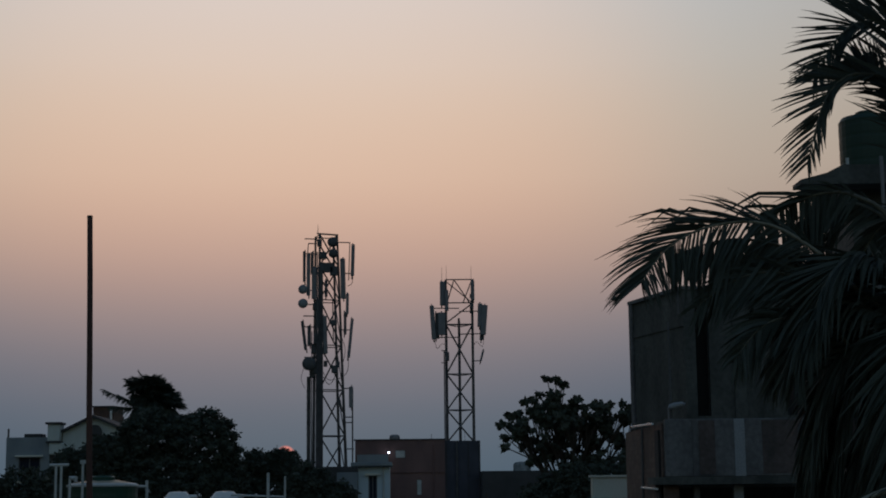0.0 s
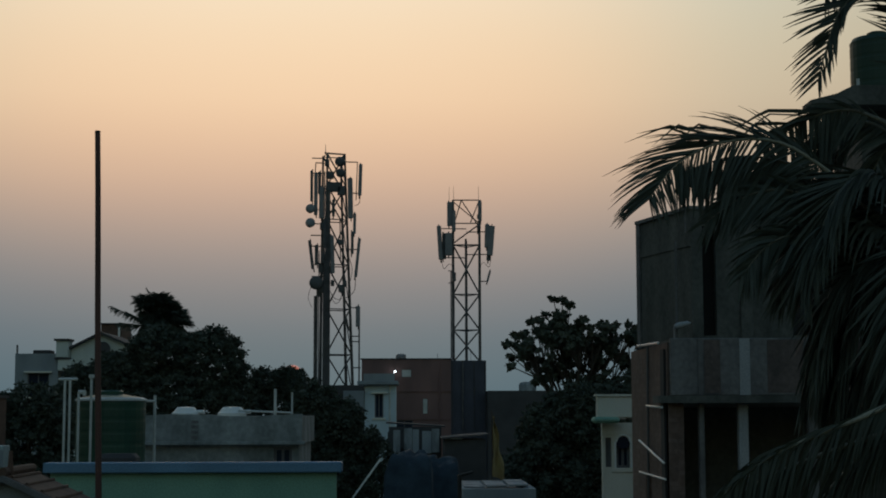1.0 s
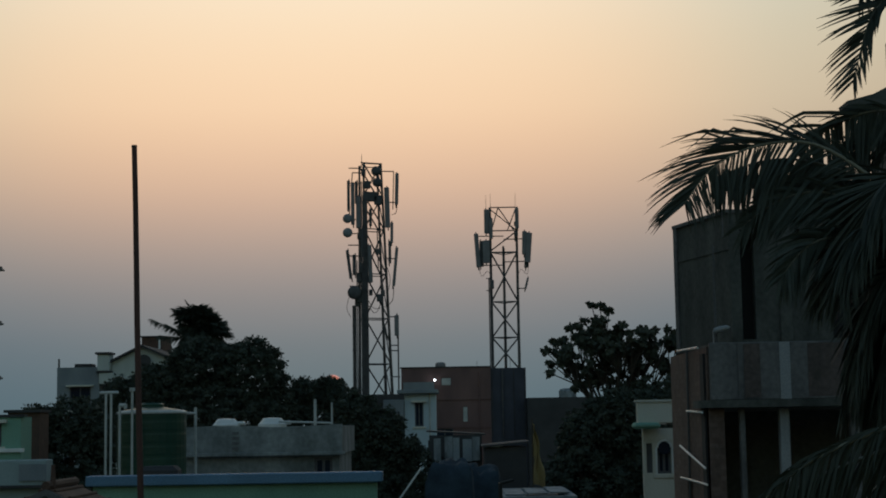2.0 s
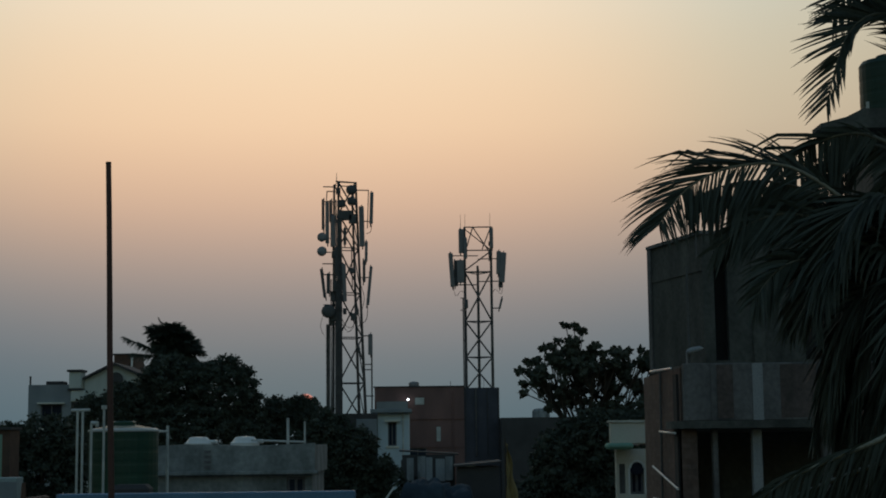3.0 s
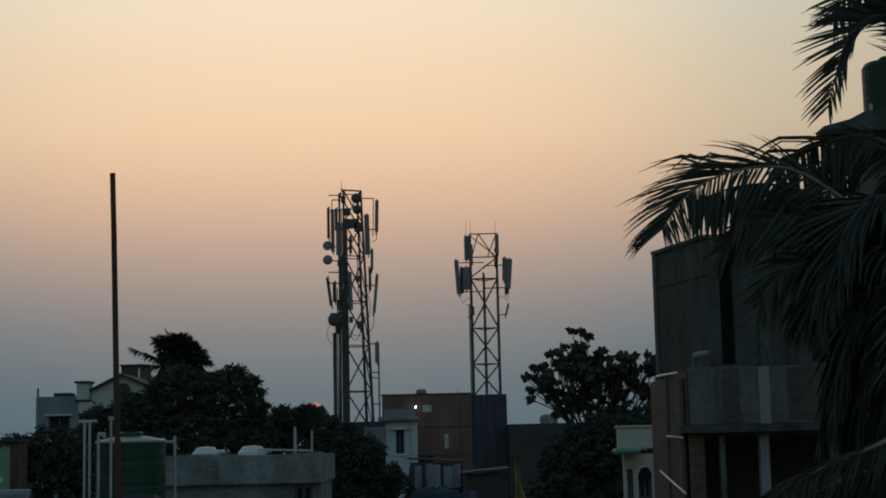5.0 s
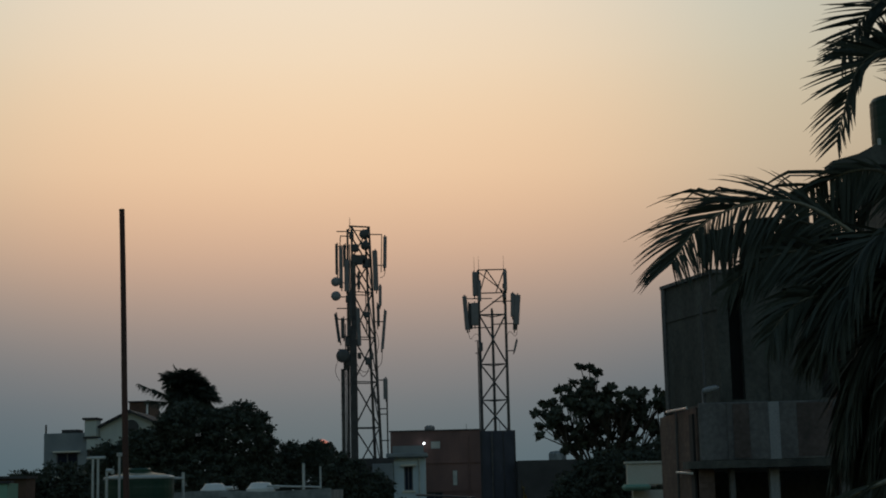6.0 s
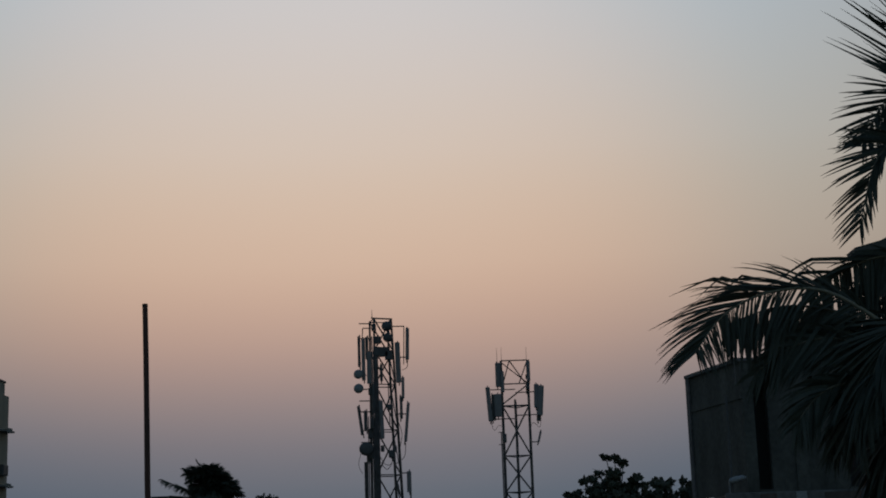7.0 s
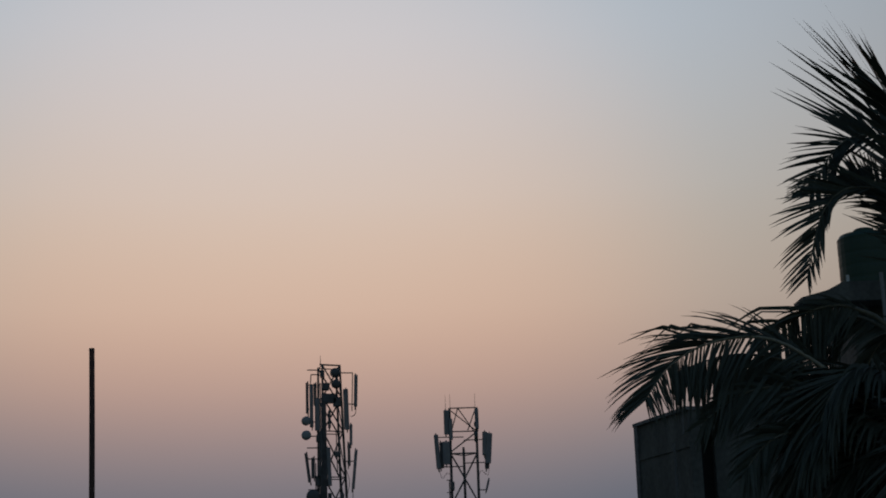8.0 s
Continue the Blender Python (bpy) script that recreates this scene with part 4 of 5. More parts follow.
# ---- unfinished concrete and brick building ----
def unfinished_building():
    a = thing("unfinished_building", 6.5, 27, 0, "unfinished concrete and brick building with a balcony", "building")
    F, K = Vector((4.03, 28.0, 0)), Vector((4.60, 25.8, 0))
    zt = 10.88
    # the oblique flank of the upper storey
    d = (K - F)
    ang = math.atan2(d.y, d.x)
    mf = Matrix.Translation(F) @ Matrix.Rotation(ang, 4, "Z")
    ln = d.length
    part("flank_wall", pierced(0, ln, 8.62, zt, 0, .2, [], mf), M["plaster"], a)
    part("flank_band", B(0, ln, -.02, -.002, zt - .62, zt - .50, mf), M["plaster"], a)
    part("flank_coping", B(-.05, ln + .02, -.05, .22, zt + .002, zt + .06, mf), M["plaster_pale"], a)
    part("corner_pier", B(-.04, .10, -.035, -.003, 8.62, zt, mf), M["plaster_pale"], a)
    # upper front
    holes = [(4.72, 5.02, 8.75, 10.6), (5.72, 5.80, 9.9, 10.6), (6.3, 7.4, 8.75, 10.2)]
    part("front_wall", pierced(4.60, 10.5, 7.75, zt, 25.85, 26.05, holes), M["plaster"], a)
    part("front_coping", B(4.63, 10.5, 25.8, 26.1, zt + .002, zt + .06), M["plaster_pale"], a)
    part("pilaster", B(5.42, 5.62, 25.80, 25.848, 8.65, 10.7), M["plaster"], a)
    # near-black sheet behind the open holes, painted as the interior's shade
    part("room_shade_panel", B(4.66, 7.6, 26.3, 26.45, 7.8, 10.7), M["dark"], a)
    part("end_wall", B(10.3, 10.5, 26.05, 30, 0, zt), M["plaster"], a)
    part("rear_wall", B(4.6, 10.3, 29.8, 30, 0, zt), M["brick"], a)
    part("roof", B(4.85, 10.3, 26.2, 29.8, zt - .3, zt - .15), M["concrete"], a)
    lamp = polytube(bmesh.new(), [(4.22, 25.4, 8.86), (4.25, 25.4, 8.875), (4.33, 25.4, 8.90), (4.45, 25.4, 8.93), (4.50, 25.4, 8.935)], [.02, .05, .055, .04, .012], 10)
    part("lamp_head", lamp, M["column_paint"], a, "rounded white lamp head", smooth=True)
    part("lamp_stem", T((4.22, 25.4, 8.64), (4.22, 25.4, 8.87), .014, n=6), M["radome"], a)
    part("ledge_post", T((4.28, 25.5, 7.74), (4.28, 25.5, 10.3), .02), M["radio"], a)
    part("hanging_rope", T((4.47, 25.6, 10.45), (4.47, 25.6, 10.92), .012), M["plaster_pale"], a)
    # lower flank in bare brick
    part("brick_flank", pierced(0, 4.2, 0, 8.60, 0, .22, [(1.7, 2.3, 4.6, 6.4)], Matrix.Translation((4.03, 29.2, 0)) @ Matrix.Rotation(radians(-90), 4, "Z")), M["brick"], a, "bare red brick wall")
    # strip on the wall face, a recess's shade put into its colour
    part("flank_shade_strip", B(3.99, 4.028, 25.15, 25.5, 4.5, 8.5), M["dark"], a)
    # balcony with a rounded corner
    bm = bmesh.new()
    out = [(7.6, 24.75)] + [(4.30 - .42 * math.sin(k * math.pi / 12), 25.17 - .42 * math.cos(k * math.pi / 12)) for k in range(7)] + [(3.88, 25.6), (4.0, 25.85), (7.6, 25.85)]
    lo, hi = [bm.verts.new((x, y, 7.62)) for x, y in out], [bm.verts.new((x, y, 7.74)) for x, y in out]
    bm.faces.new(lo)
    bm.faces.new(hi[::-1])
    for i in range(len(out)):
        j = (i + 1) % len(out)
        bm.faces.new((lo[j], lo[i], hi[i], hi[j]))
    bmesh.ops.recalc_face_normals(bm, faces=bm.faces[:])
    part("balcony_slab", bm, M["plaster"], a)
    part("balcony_parapet", B(4.06, 7.5, 24.84, 24.96, 7.742, 8.66, bevel=.01), M["plaster_pale"], a)
    part("balcony_side", B(4.06, 4.17, 24.962, 25.84, 7.742, 8.64), M["plaster"], a)
    for x0, x1, mt in ((4.50, 4.58, "plaster_pale"), (5.17, 5.34, "column_paint"), (6.25, 6.4, "plaster_pale")):
        part("parapet_pilaster", B(x0, x1, 24.826, 24.838, 7.745, 8.655), M[mt], a)
    for x0, x1 in ((4.60, 4.86), (5.62, 6.2), (6.45, 7.4)):
        part("brick_patch", B(x0, x1, 24.834, 24.838, 7.78, 8.63), M["plaster_red"], a)
    # ground storey, open behind slender columns
    part("brick_pier", B(4.03, 4.28, 24.98, 25.3, 4.4, 7.615), M["brick"], a)
    for x0, x1, mt in ((4.53, 4.62, "plaster_pale"), (5.17, 5.33, "column_paint"), (6.3, 6.45, "plaster_pale")):
        part("column", B(x0, x1, 25.0, 25.16, 4.4, 7.615, bevel=.015), M[mt], a)
    part("storey_floor", B(4.0, 10.3, 24.9, 29.8, 4.2, 4.4), M["concrete"], a)
    part("base_wall", B(4.26, 10.3, 25.0, 25.2, 0, 4.2), M["brick"], a)
    part("inner_wall", B(4.28, 10.3, 27.6, 27.8, 4.4, 7.55), M["plaster"], a)
    part("ceiling_slab", B(4.26, 10.3, 25.9, 29.8, 7.56, 7.74), M["concrete"], a)
    # pale scaffold poles and ledge edges on the flank
    for p, q in (((3.97, 27.9, 8.66), (3.92, 25.2, 8.60)), ((3.95, 26.8, 7.58), (3.93, 25.0, 7.55)), ((3.90, 27.4, 6.98), (3.95, 25.0, 6.66)), ((3.93, 27.6, 6.42), (3.97, 25.0, 6.40))):
        part("ledge_edge", T(p, q, .019, n=6), M["white"], a, "white painted ledge edge")
    part("scaffold_upright", T((3.96, 26.9, 4.4), (4.0, 26.9, 8.6), .022, n=6), M["radio"], a)
    # stair head with sloped canopy
    part("stair_head", B(8.05, 10.4, 27.52, 29.4, zt - .15, 13.25), M["plaster"], a)
    bm = bmesh.new()
    prof = [(6.98, 12.90), (10.6, 12.90), (10.6, 13.25), (7.75, 13.25), (7.45, 13.10), (6.98, 12.98)]
    f, b = [bm.verts.new((x, 26.9, z)) for x, z in prof], [bm.verts.new((x, 27.5, z)) for x, z in prof]
    bm.faces.new(f)
    bm.faces.new(b[::-1])
    for i in range(6):
        j = (i + 1) % 6
        bm.faces.new((f[j], f[i], b[i], b[j]))
    bmesh.ops.recalc_face_normals(bm, faces=bm.faces[:])
    part("canopy", bm, M["plaster"], a)
    part("canopy_post", T((8.38, 26.7, zt), (8.38, 26.7, 13.35), .035), M["radome"], a)
    t = thing("dark_water_tank", 8.60, 28.2, 13.25, "dark green plastic water tank on the stair head", "water tank")
    prof = [(.48, 13.25)]
    for i in range(4):
        z = 13.34 + i * .24
        prof += [(.51, z), (.51, z + .15), (.507, z + .17), (.507, z + .21)]
    prof += [(.51, 14.32), (.46, 14.40), (.2, 14.46)]
    part("tank_body", lathe(prof, 8.60, 28.2, 28), M["tank_dark"], t)
    part("lid", lathe([(.19, 14.45), (.19, 14.51), (.15, 14.53)], 8.60, 28.2, 18), M["tank_dark"], t)
    part("inlet_pipe", T((7.95, 27.3, 13.25), (7.95, 27.3, 13.45), .03), M["pvc"], t)


unfinished_building()


# ---- sheds and clutter between the houses ----
def clutter():
    s = thing("tin_shed", -.1, 57, 0, "dull tin shed with streaked sheet walls", "shed")
    x = -1.04
    for w, top, low, mt in ((.2, 6.78, 6.1, "slate"), (.26, 6.84, 6.0, "tin"), (.12, 6.7, 6.2, "slate"), (.3, 6.9, 6.12, "tin"), (.24, 6.86, 5.9, "greywall"), (.1, 6.74, 6.1, "slate"), (.34, 6.80, 6.02, "greywall"), (.28, 6.88, 6.05, "tin")):
        part("sheet", B(x, x + w - .015, 55, 55.03, low, top, Matrix.Translation((x, 55, 0)) @ Matrix.Rotation(random.uniform(-.08, .08), 4, "Z") @ Matrix.Translation((-x, -55, 0))), M[mt], s)
        x += w
    part("roof_sheet", bm_slab(-1.1, 7.12, 1.0, 6.98, 55.1, 58, .05), M["slate"], s)
    part("back_wall", B(-1.0, .86, 57.8, 58, 0, 6.8), M["slate"], s)
    part("base_wall", B(-1.0, .86, 55.12, 55.3, 0, 6.95), M["slate"], s)
    s = thing("lean_to_shed", 1.4, 52, 0, "dark lean-to shed with a tin roof", "shed")
    part("wall", B(.9, 2.3, 52, 55, 0, 6.55), M["slate"], s)
    part("roof_sheet", bm_slab(.8, 6.62, 2.4, 6.75, 51.8, 55.2, .05), M["slate"], s)
    part("beam", B(.88, 1.5, 51.9, 51.998, 6.56, 6.62), M["tin"], s)
    for x, y, w, top in ((-.25, 42, 1.1, 6.32), (.62, 44, .9, 6.12)):
        t = thing("tarpaulin_stack", x, y, 0, "stack of goods under a sagging dark blue tarpaulin", "tarpaulin", "tarpaulin stacks")
        bm = bmesh.new()
        n = 18
        g = []
        for j in range(n + 1):
            for i in range(n + 1):
                u, v = 2 * i / n - 1, 2 * j / n - 1
                q = Vector((x + u * w * .62, y + v * .9, 0))
                fold = .24 * noise.noise(Vector((q.x * 2.3, q.y * 1.7, top))) + .13 * noise.noise(Vector((q.x * 6, q.y * 6, 1)))
                edge = max(abs(u), abs(v))
                q.z = (top + fold) * (1 - .16 * edge ** 7) if edge < .99 else 4.2
                g.append(bm.verts.new(q + Vector((fold * .4, 0, 0))))
        for j in range(n):
            for i in range(n):
                k = j * (n + 1) + i
                bm.faces.new((g[k], g[k + 1], g[k + n + 2], g[k + n + 1]))
        part("cover", bm, M["tarp"], t, smooth=True)
        part("goods", B(x - w * .5, x + w * .5, y - .75, y + .75, 0, top - .85), M["dark"], t)
    b = thing("slanted_pole", -1, 34, 0, "pale slanted board leaning against the sheds", "board")
    part("board", bm_slab(-1.75, 5.2, -.81, 6.50, 33.98, 34.06, .07), M["white"], b)
    part("strut", B(-1.8, -1.7, 33.9, 34.1, 0, 5.2), M["bark"], b)
    f = thing("yellow_flag", 1.93, 40, 0, "limp yellow cloth flag on a thin dark pole", "flag")
    part("staff", T((1.90, 40, 0), (1.92, 40, 7.5), .018, n=6), M["bark"], f)
    bm = bmesh.new()
    nz, nx = 14, 5
    g = [[bm.verts.new((1.93 + .34 * (i / nx) * (.2 + .8 * j / nz) + .03 * math.sin(j * .9 + i), 40 + .09 * math.sin(i * 2.1 + j * .25), 7.38 - 1.55 * j / nz - .12 * (i / nx))) for i in range(nx + 1)] for j in range(nz + 1)]
    for j in range(nz):
        for i in range(nx):
            bm.faces.new((g[j][i], g[j][i + 1], g[j + 1][i + 1], g[j + 1][i]))
    part("cloth", bm, M["flag"], f, smooth=True)
    p = thing("black_post", .8, 30, 0, "short black post with an angled top", "post")
    part("stem", T((.80, 30, 0), (.80, 30, 6.28), .04), M["black"], p)
    part("arm", T((.80, 30, 6.27), (1.05, 30, 6.33), .03), M["black"], p)
    w = low_building("grey_yard_house", .95, 2.5, 33, 37, 5.86, "greywall", "low pale grey yard house with a worn roof", parapet=.1)
    for i in range(3):
        part("roof_sheet", B(1.0 + i * .48, 1.42 + i * .48, 33.4, 36, 5.862 + .02 * i, 5.89 + .02 * i), M["tin"], w)


clutter()


# ---- leaves and trees ----
def leaf_mesh(name, pts, dirs, size, material, parent, wide=.55, seed=1, label=""):
    """Many leaves, each a folded diamond, at points with their own directions."""
    rng = np.random.default_rng(seed)
    n = len(pts)
    d = dirs / np.linalg.norm(dirs, axis=1, keepdims=True)
    r = rng.normal(size=(n, 3))
    s = np.cross(d, r)
    s /= np.linalg.norm(s, axis=1, keepdims=True) + 1e-9
    up = np.cross(s, d)
    L = size * rng.uniform(.6, 1.3, (n, 1))
    a, b = pts, pts + d * L - up * L * .1
    mid = pts + d * L * .5 + up * L * .08
    l, rr = mid + s * L * wide * .5 - up * L * .1, mid - s * L * wide * .5 - up * L * .1
    co = np.stack([a, l, b, rr, mid], 1).reshape(-1, 3)
    k = np.arange(n)[:, None] * 5
    faces = np.concatenate([k + [0, 1, 4], k + [1, 2, 4], k + [2, 3, 4], k + [3, 0, 4]], 0)
    me = bpy.data.meshes.new(name)
    me.from_pydata(co.tolist(), [], faces.tolist())
    me.materials.append(material)
    ob = new(name, me)
    ob.parent = parent
    ob.matrix_parent_inverse = parent.matrix_basis.inverted()
    if label:
        ob["label"] = label
    return ob


def clump_mesh(centres, radii, rng, name, material, parent):
    """Small ragged clumps of foliage, that make the crown's lumps and close its inside."""
    t = bmesh.new()
    bmesh.ops.create_icosphere(t, subdivisions=2, radius=1.0)
    t.verts.index_update()
    base = np.array([v.co[:] for v in t.verts])
    tri = np.array([[v.index for v in f.verts] for f in t.faces])
    t.free()
    n = len(centres)
    jit = rng.uniform(.62, 1.12, (n, len(base), 1))
    co = centres[:, None, :] + base[None] * jit * radii[:, None, None] * np.array([1, 1, .8])
    faces = (tri[None] + (np.arange(n) * len(base))[:, None, None]).reshape(-1, 3)
    me = bpy.data.meshes.new(name)
    me.from_pydata(co.reshape(-1, 3).tolist(), [], faces.tolist())
    me.materials.append(material)
    ob = new(name, me)
    ob.parent = parent
    ob.matrix_parent_inverse = parent.matrix_basis.inverted()
    return ob


def tree(name, x, y, trunk_z, blobs, clumps, per, leaf, material, label, seed, spread=.28, trunk_r=.22, edge=.5):
    """blobs: (dx, dy, z, rx, ry, rz). Leaves gather in clumps whose spread gives an uneven outline with gaps."""
    rng = np.random.default_rng(seed)
    a = thing(name, x, y, 0, label, "tree")
    bm = bmesh.new()
    lean = rng.uniform(-.2, .2, 2)
    base = [Vector((x, y, 0)), Vector((x + lean[0], y + lean[1], trunk_z * .55)), Vector((x + lean[0] * 1.5, y, trunk_z))]
    polytube(bm, base, [trunk_r, trunk_r * .75, trunk_r * .6], 10)
    part("trunk", bm, M["bark"], a)
    centres = []
    vol = np.array([b[3] * b[5] for b in blobs])
    for b, share in zip(blobs, vol / vol.sum()):
        n = max(6, int(clumps * share))
        u = rng.normal(size=(n, 3))
        u /= np.linalg.norm(u, axis=1, keepdims=True)
        rad = rng.uniform(edge, 1.0, (n, 1)) ** .6 * rng.uniform(.84, 1.0, (n, 1))
        centres.append(np.array([x + b[0], y + b[1], b[2]]) + u * rad * np.array(b[3:6]))
    for b, c in zip(blobs, centres):
        mid = Vector((x + b[0] * .8, y + b[1] * .8, b[2] - b[5] * .25))
        bm = bmesh.new()
        tube(bm, base[-1], mid, trunk_r * .5, trunk_r * .22, 7)
        for k in range(min(len(c), 12)):
            e = Vector(c[int(k * len(c) / 12)])
            h = mid.lerp(e, .5) + Vector(rng.uniform(-.12, .12, 3))
            tube(bm, mid, h, .05, .03, 5)
            tube(bm, h, e, .03, .012, 5)
        part("limb", bm, M["bark"], a)
    C = np.concatenate(centres)
    R = spread * rng.uniform(.7, 1.35, len(C))
    clump_mesh(C, R * .62, rng, "inner_crown", material, a)
    u = rng.normal(size=(len(C), per, 3))
    u /= np.linalg.norm(u, axis=2, keepdims=True)
    P = C[:, None, :] + u * R[:, None, None] * .72 * np.array([1, 1, .85])
    D = u + rng.normal(size=u.shape) * .5
    D[..., 2] -= .25
    leaf_mesh("crown", P.reshape(-1, 3), D.reshape(-1, 3), leaf, material, a, seed=seed)
    return a


tree("mango_tree", -9.2, 60, 6.0, [(1.2, 0, 9.3, 1.6, 1.4, 1.55), (-.8, 0, 9.75, 1.3, 1.4, 1.15), (-1.9, 0, 8.6, 1.3, 1.4, 1.3), (.3, -.6, 7.6, 2.4, 1.6, 1.5), (2.1, 0, 7.8, 1.0, 1.2, 1.3), (-2.2, 0, 6.9, 1.6, 1.2, 1.4), (-2.5, 0, 8.9, 1.0, 1.1, .95), (-3.5, 0, 8.4, 1.1, 1.1, 1.1), (-4.2, 0, 7.4, 1.2, 1.1, 1.2)],
     1900, 34, .13, M["leaf"], "dense dark mango tree with a rounded crown", 3, .2)
tree("roadside_tree", -5.4, 62, 6.0, [(-.6, 0, 8.6, .8, .9, .72), (.45, 0, 8.45, .7, .9, .6), (0, 0, 7.4, 1.7, 1.0, 1.1), (1.0, .2, 7.5, .8, .8, .9), (.52, 0, 8.87, .5, .5, .42), (.1, 0, 8.87, .42, .4, .4)], 640, 34, .13, M["leaf"], "low dark roadside tree with a ragged top", 5, .17)
tree("yard_tree", -2.75, 50, 5.0, [(-.5, 0, 7.7, .8, .8, .85), (.3, 0, 7.2, .9, .9, .8), (.9, 0, 6.6, .7, .8, .7), (1.55, 0, 6.0, .55, .6, .75), (1.5, 0, 5.2, .7, .7, .7), (-.5, 0, 6.3, 1.2, .9, 1.1), (.2, 0, 5.5, 1.3, .9, 1.0)], 640, 34, .13, M["leaf"], "dark bushy yard tree", 7, .17)
tree("garden_tree", -12.1, 48, 5.0, [(-.9, 0, 7.3, .8, .9, .95), (.2, 0, 7.6, .8, .9, .95), (.9, 0, 7.3, .6, .9, .9), (0, 0, 6.3, 1.7, 1.0, 1.3), (.3, -.2, 5.0, 1.7, .9, 1.2)], 640, 34, .13, M["leaf"], "dark garden tree in front of the grey house", 9, .18)
tree("shade_tree", 4.3, 43.5, 5.0, [(-.65, 0, 6.9, .95, .8, .95), (.3, 0, 7.35, 1.3, .8, 1.0), (1.6, 0, 7.5, 1.0, .8, 1.05), (-.6, 0, 5.7, 1.6, 1.0, 1.1), (1.0, 0, 5.6, 1.6, 1.0, 1.2)], 760, 34, .13, M["leaf"], "dense dark shade tree behind the cream house", 11, .19)


def almond_tree():
    """Broad leaves in round rosettes at the ends of bare twigs."""
    rng = np.random.default_rng(21)
    a = thing("almond_tree", 4.6, 45, 0, "spreading tree with round rosettes of broad leaves", "tree")
    bm = bmesh.new()
    polytube(bm, [Vector((4.6, 45, 0)), Vector((4.7, 45, 4)), Vector((4.5, 45, 7.2))], [.2, .16, .12], 9)
    part("trunk", bm, M["bark"], a)
    P, D, hearts = [], [], []
    limbs = [(-1.65, 9.72, 2), (-1.15, 9.85, 2), (-1.5, 9.05, 4), (-1.4, 9.35, 6), (-.9, 9.55, 7), (-.4, 10.28, 7), (-.4, 9.9, 6), (-.4, 9.6, 9), (.05, 9.5, 7), (.6, 9.5, 7), (.7, 9.05, 7), (-.1, 8.65, 5), (.75, 8.5, 5), (.25, 9.8, 7), (.3, 9.3, 9), (.85, 9.75, 7), (1.1, 9.3, 8), (1.55, 9.75, 6), (2.1, 9.4, 8), (-1.2, 8.8, 6), (-.5, 9.0, 8), (.5, 8.75, 6), (1.5, 8.8, 7), (2.0, 8.5, 8), (-.9, 8.35, 5), (.1, 8.3, 5), (1.1, 8.25, 6)]
    for dx, z, count in limbs:
        hub = Vector((4.6 + dx * .75, 45 + rng.uniform(-.6, .6), 7.4 + (z - 7.4) * .62))
        bm = bmesh.new()
        tube(bm, (4.5, 45, 7.1), hub, .045, .028, 6)
        for k in range(count + 2):
            e = Vector((4.6 + dx + rng.normal() * .26, hub.y + rng.normal() * .3, z + rng.normal() * .19 + .04))
            tube(bm, hub, e, .024, .013, 5)
            n = 24
            u = rng.normal(size=(n, 3))
            u /= np.linalg.norm(u, axis=1, keepdims=True)
            u[:, 2] = u[:, 2] * .7 - .05
            P.append(np.array(e) + u * .05)
            D.append(u)
            hearts.append(tuple(e))
        part("limb", bm, M["bark"], a)
    leaf_mesh("crown", np.concatenate(P), np.concatenate(D), .145, M["leaf2"], a, .9, 4)
    clump_mesh(np.array(hearts), rng.uniform(.09, .14, len(hearts)), rng, "inner_crown", M["leaf2"], a)


almond_tree()


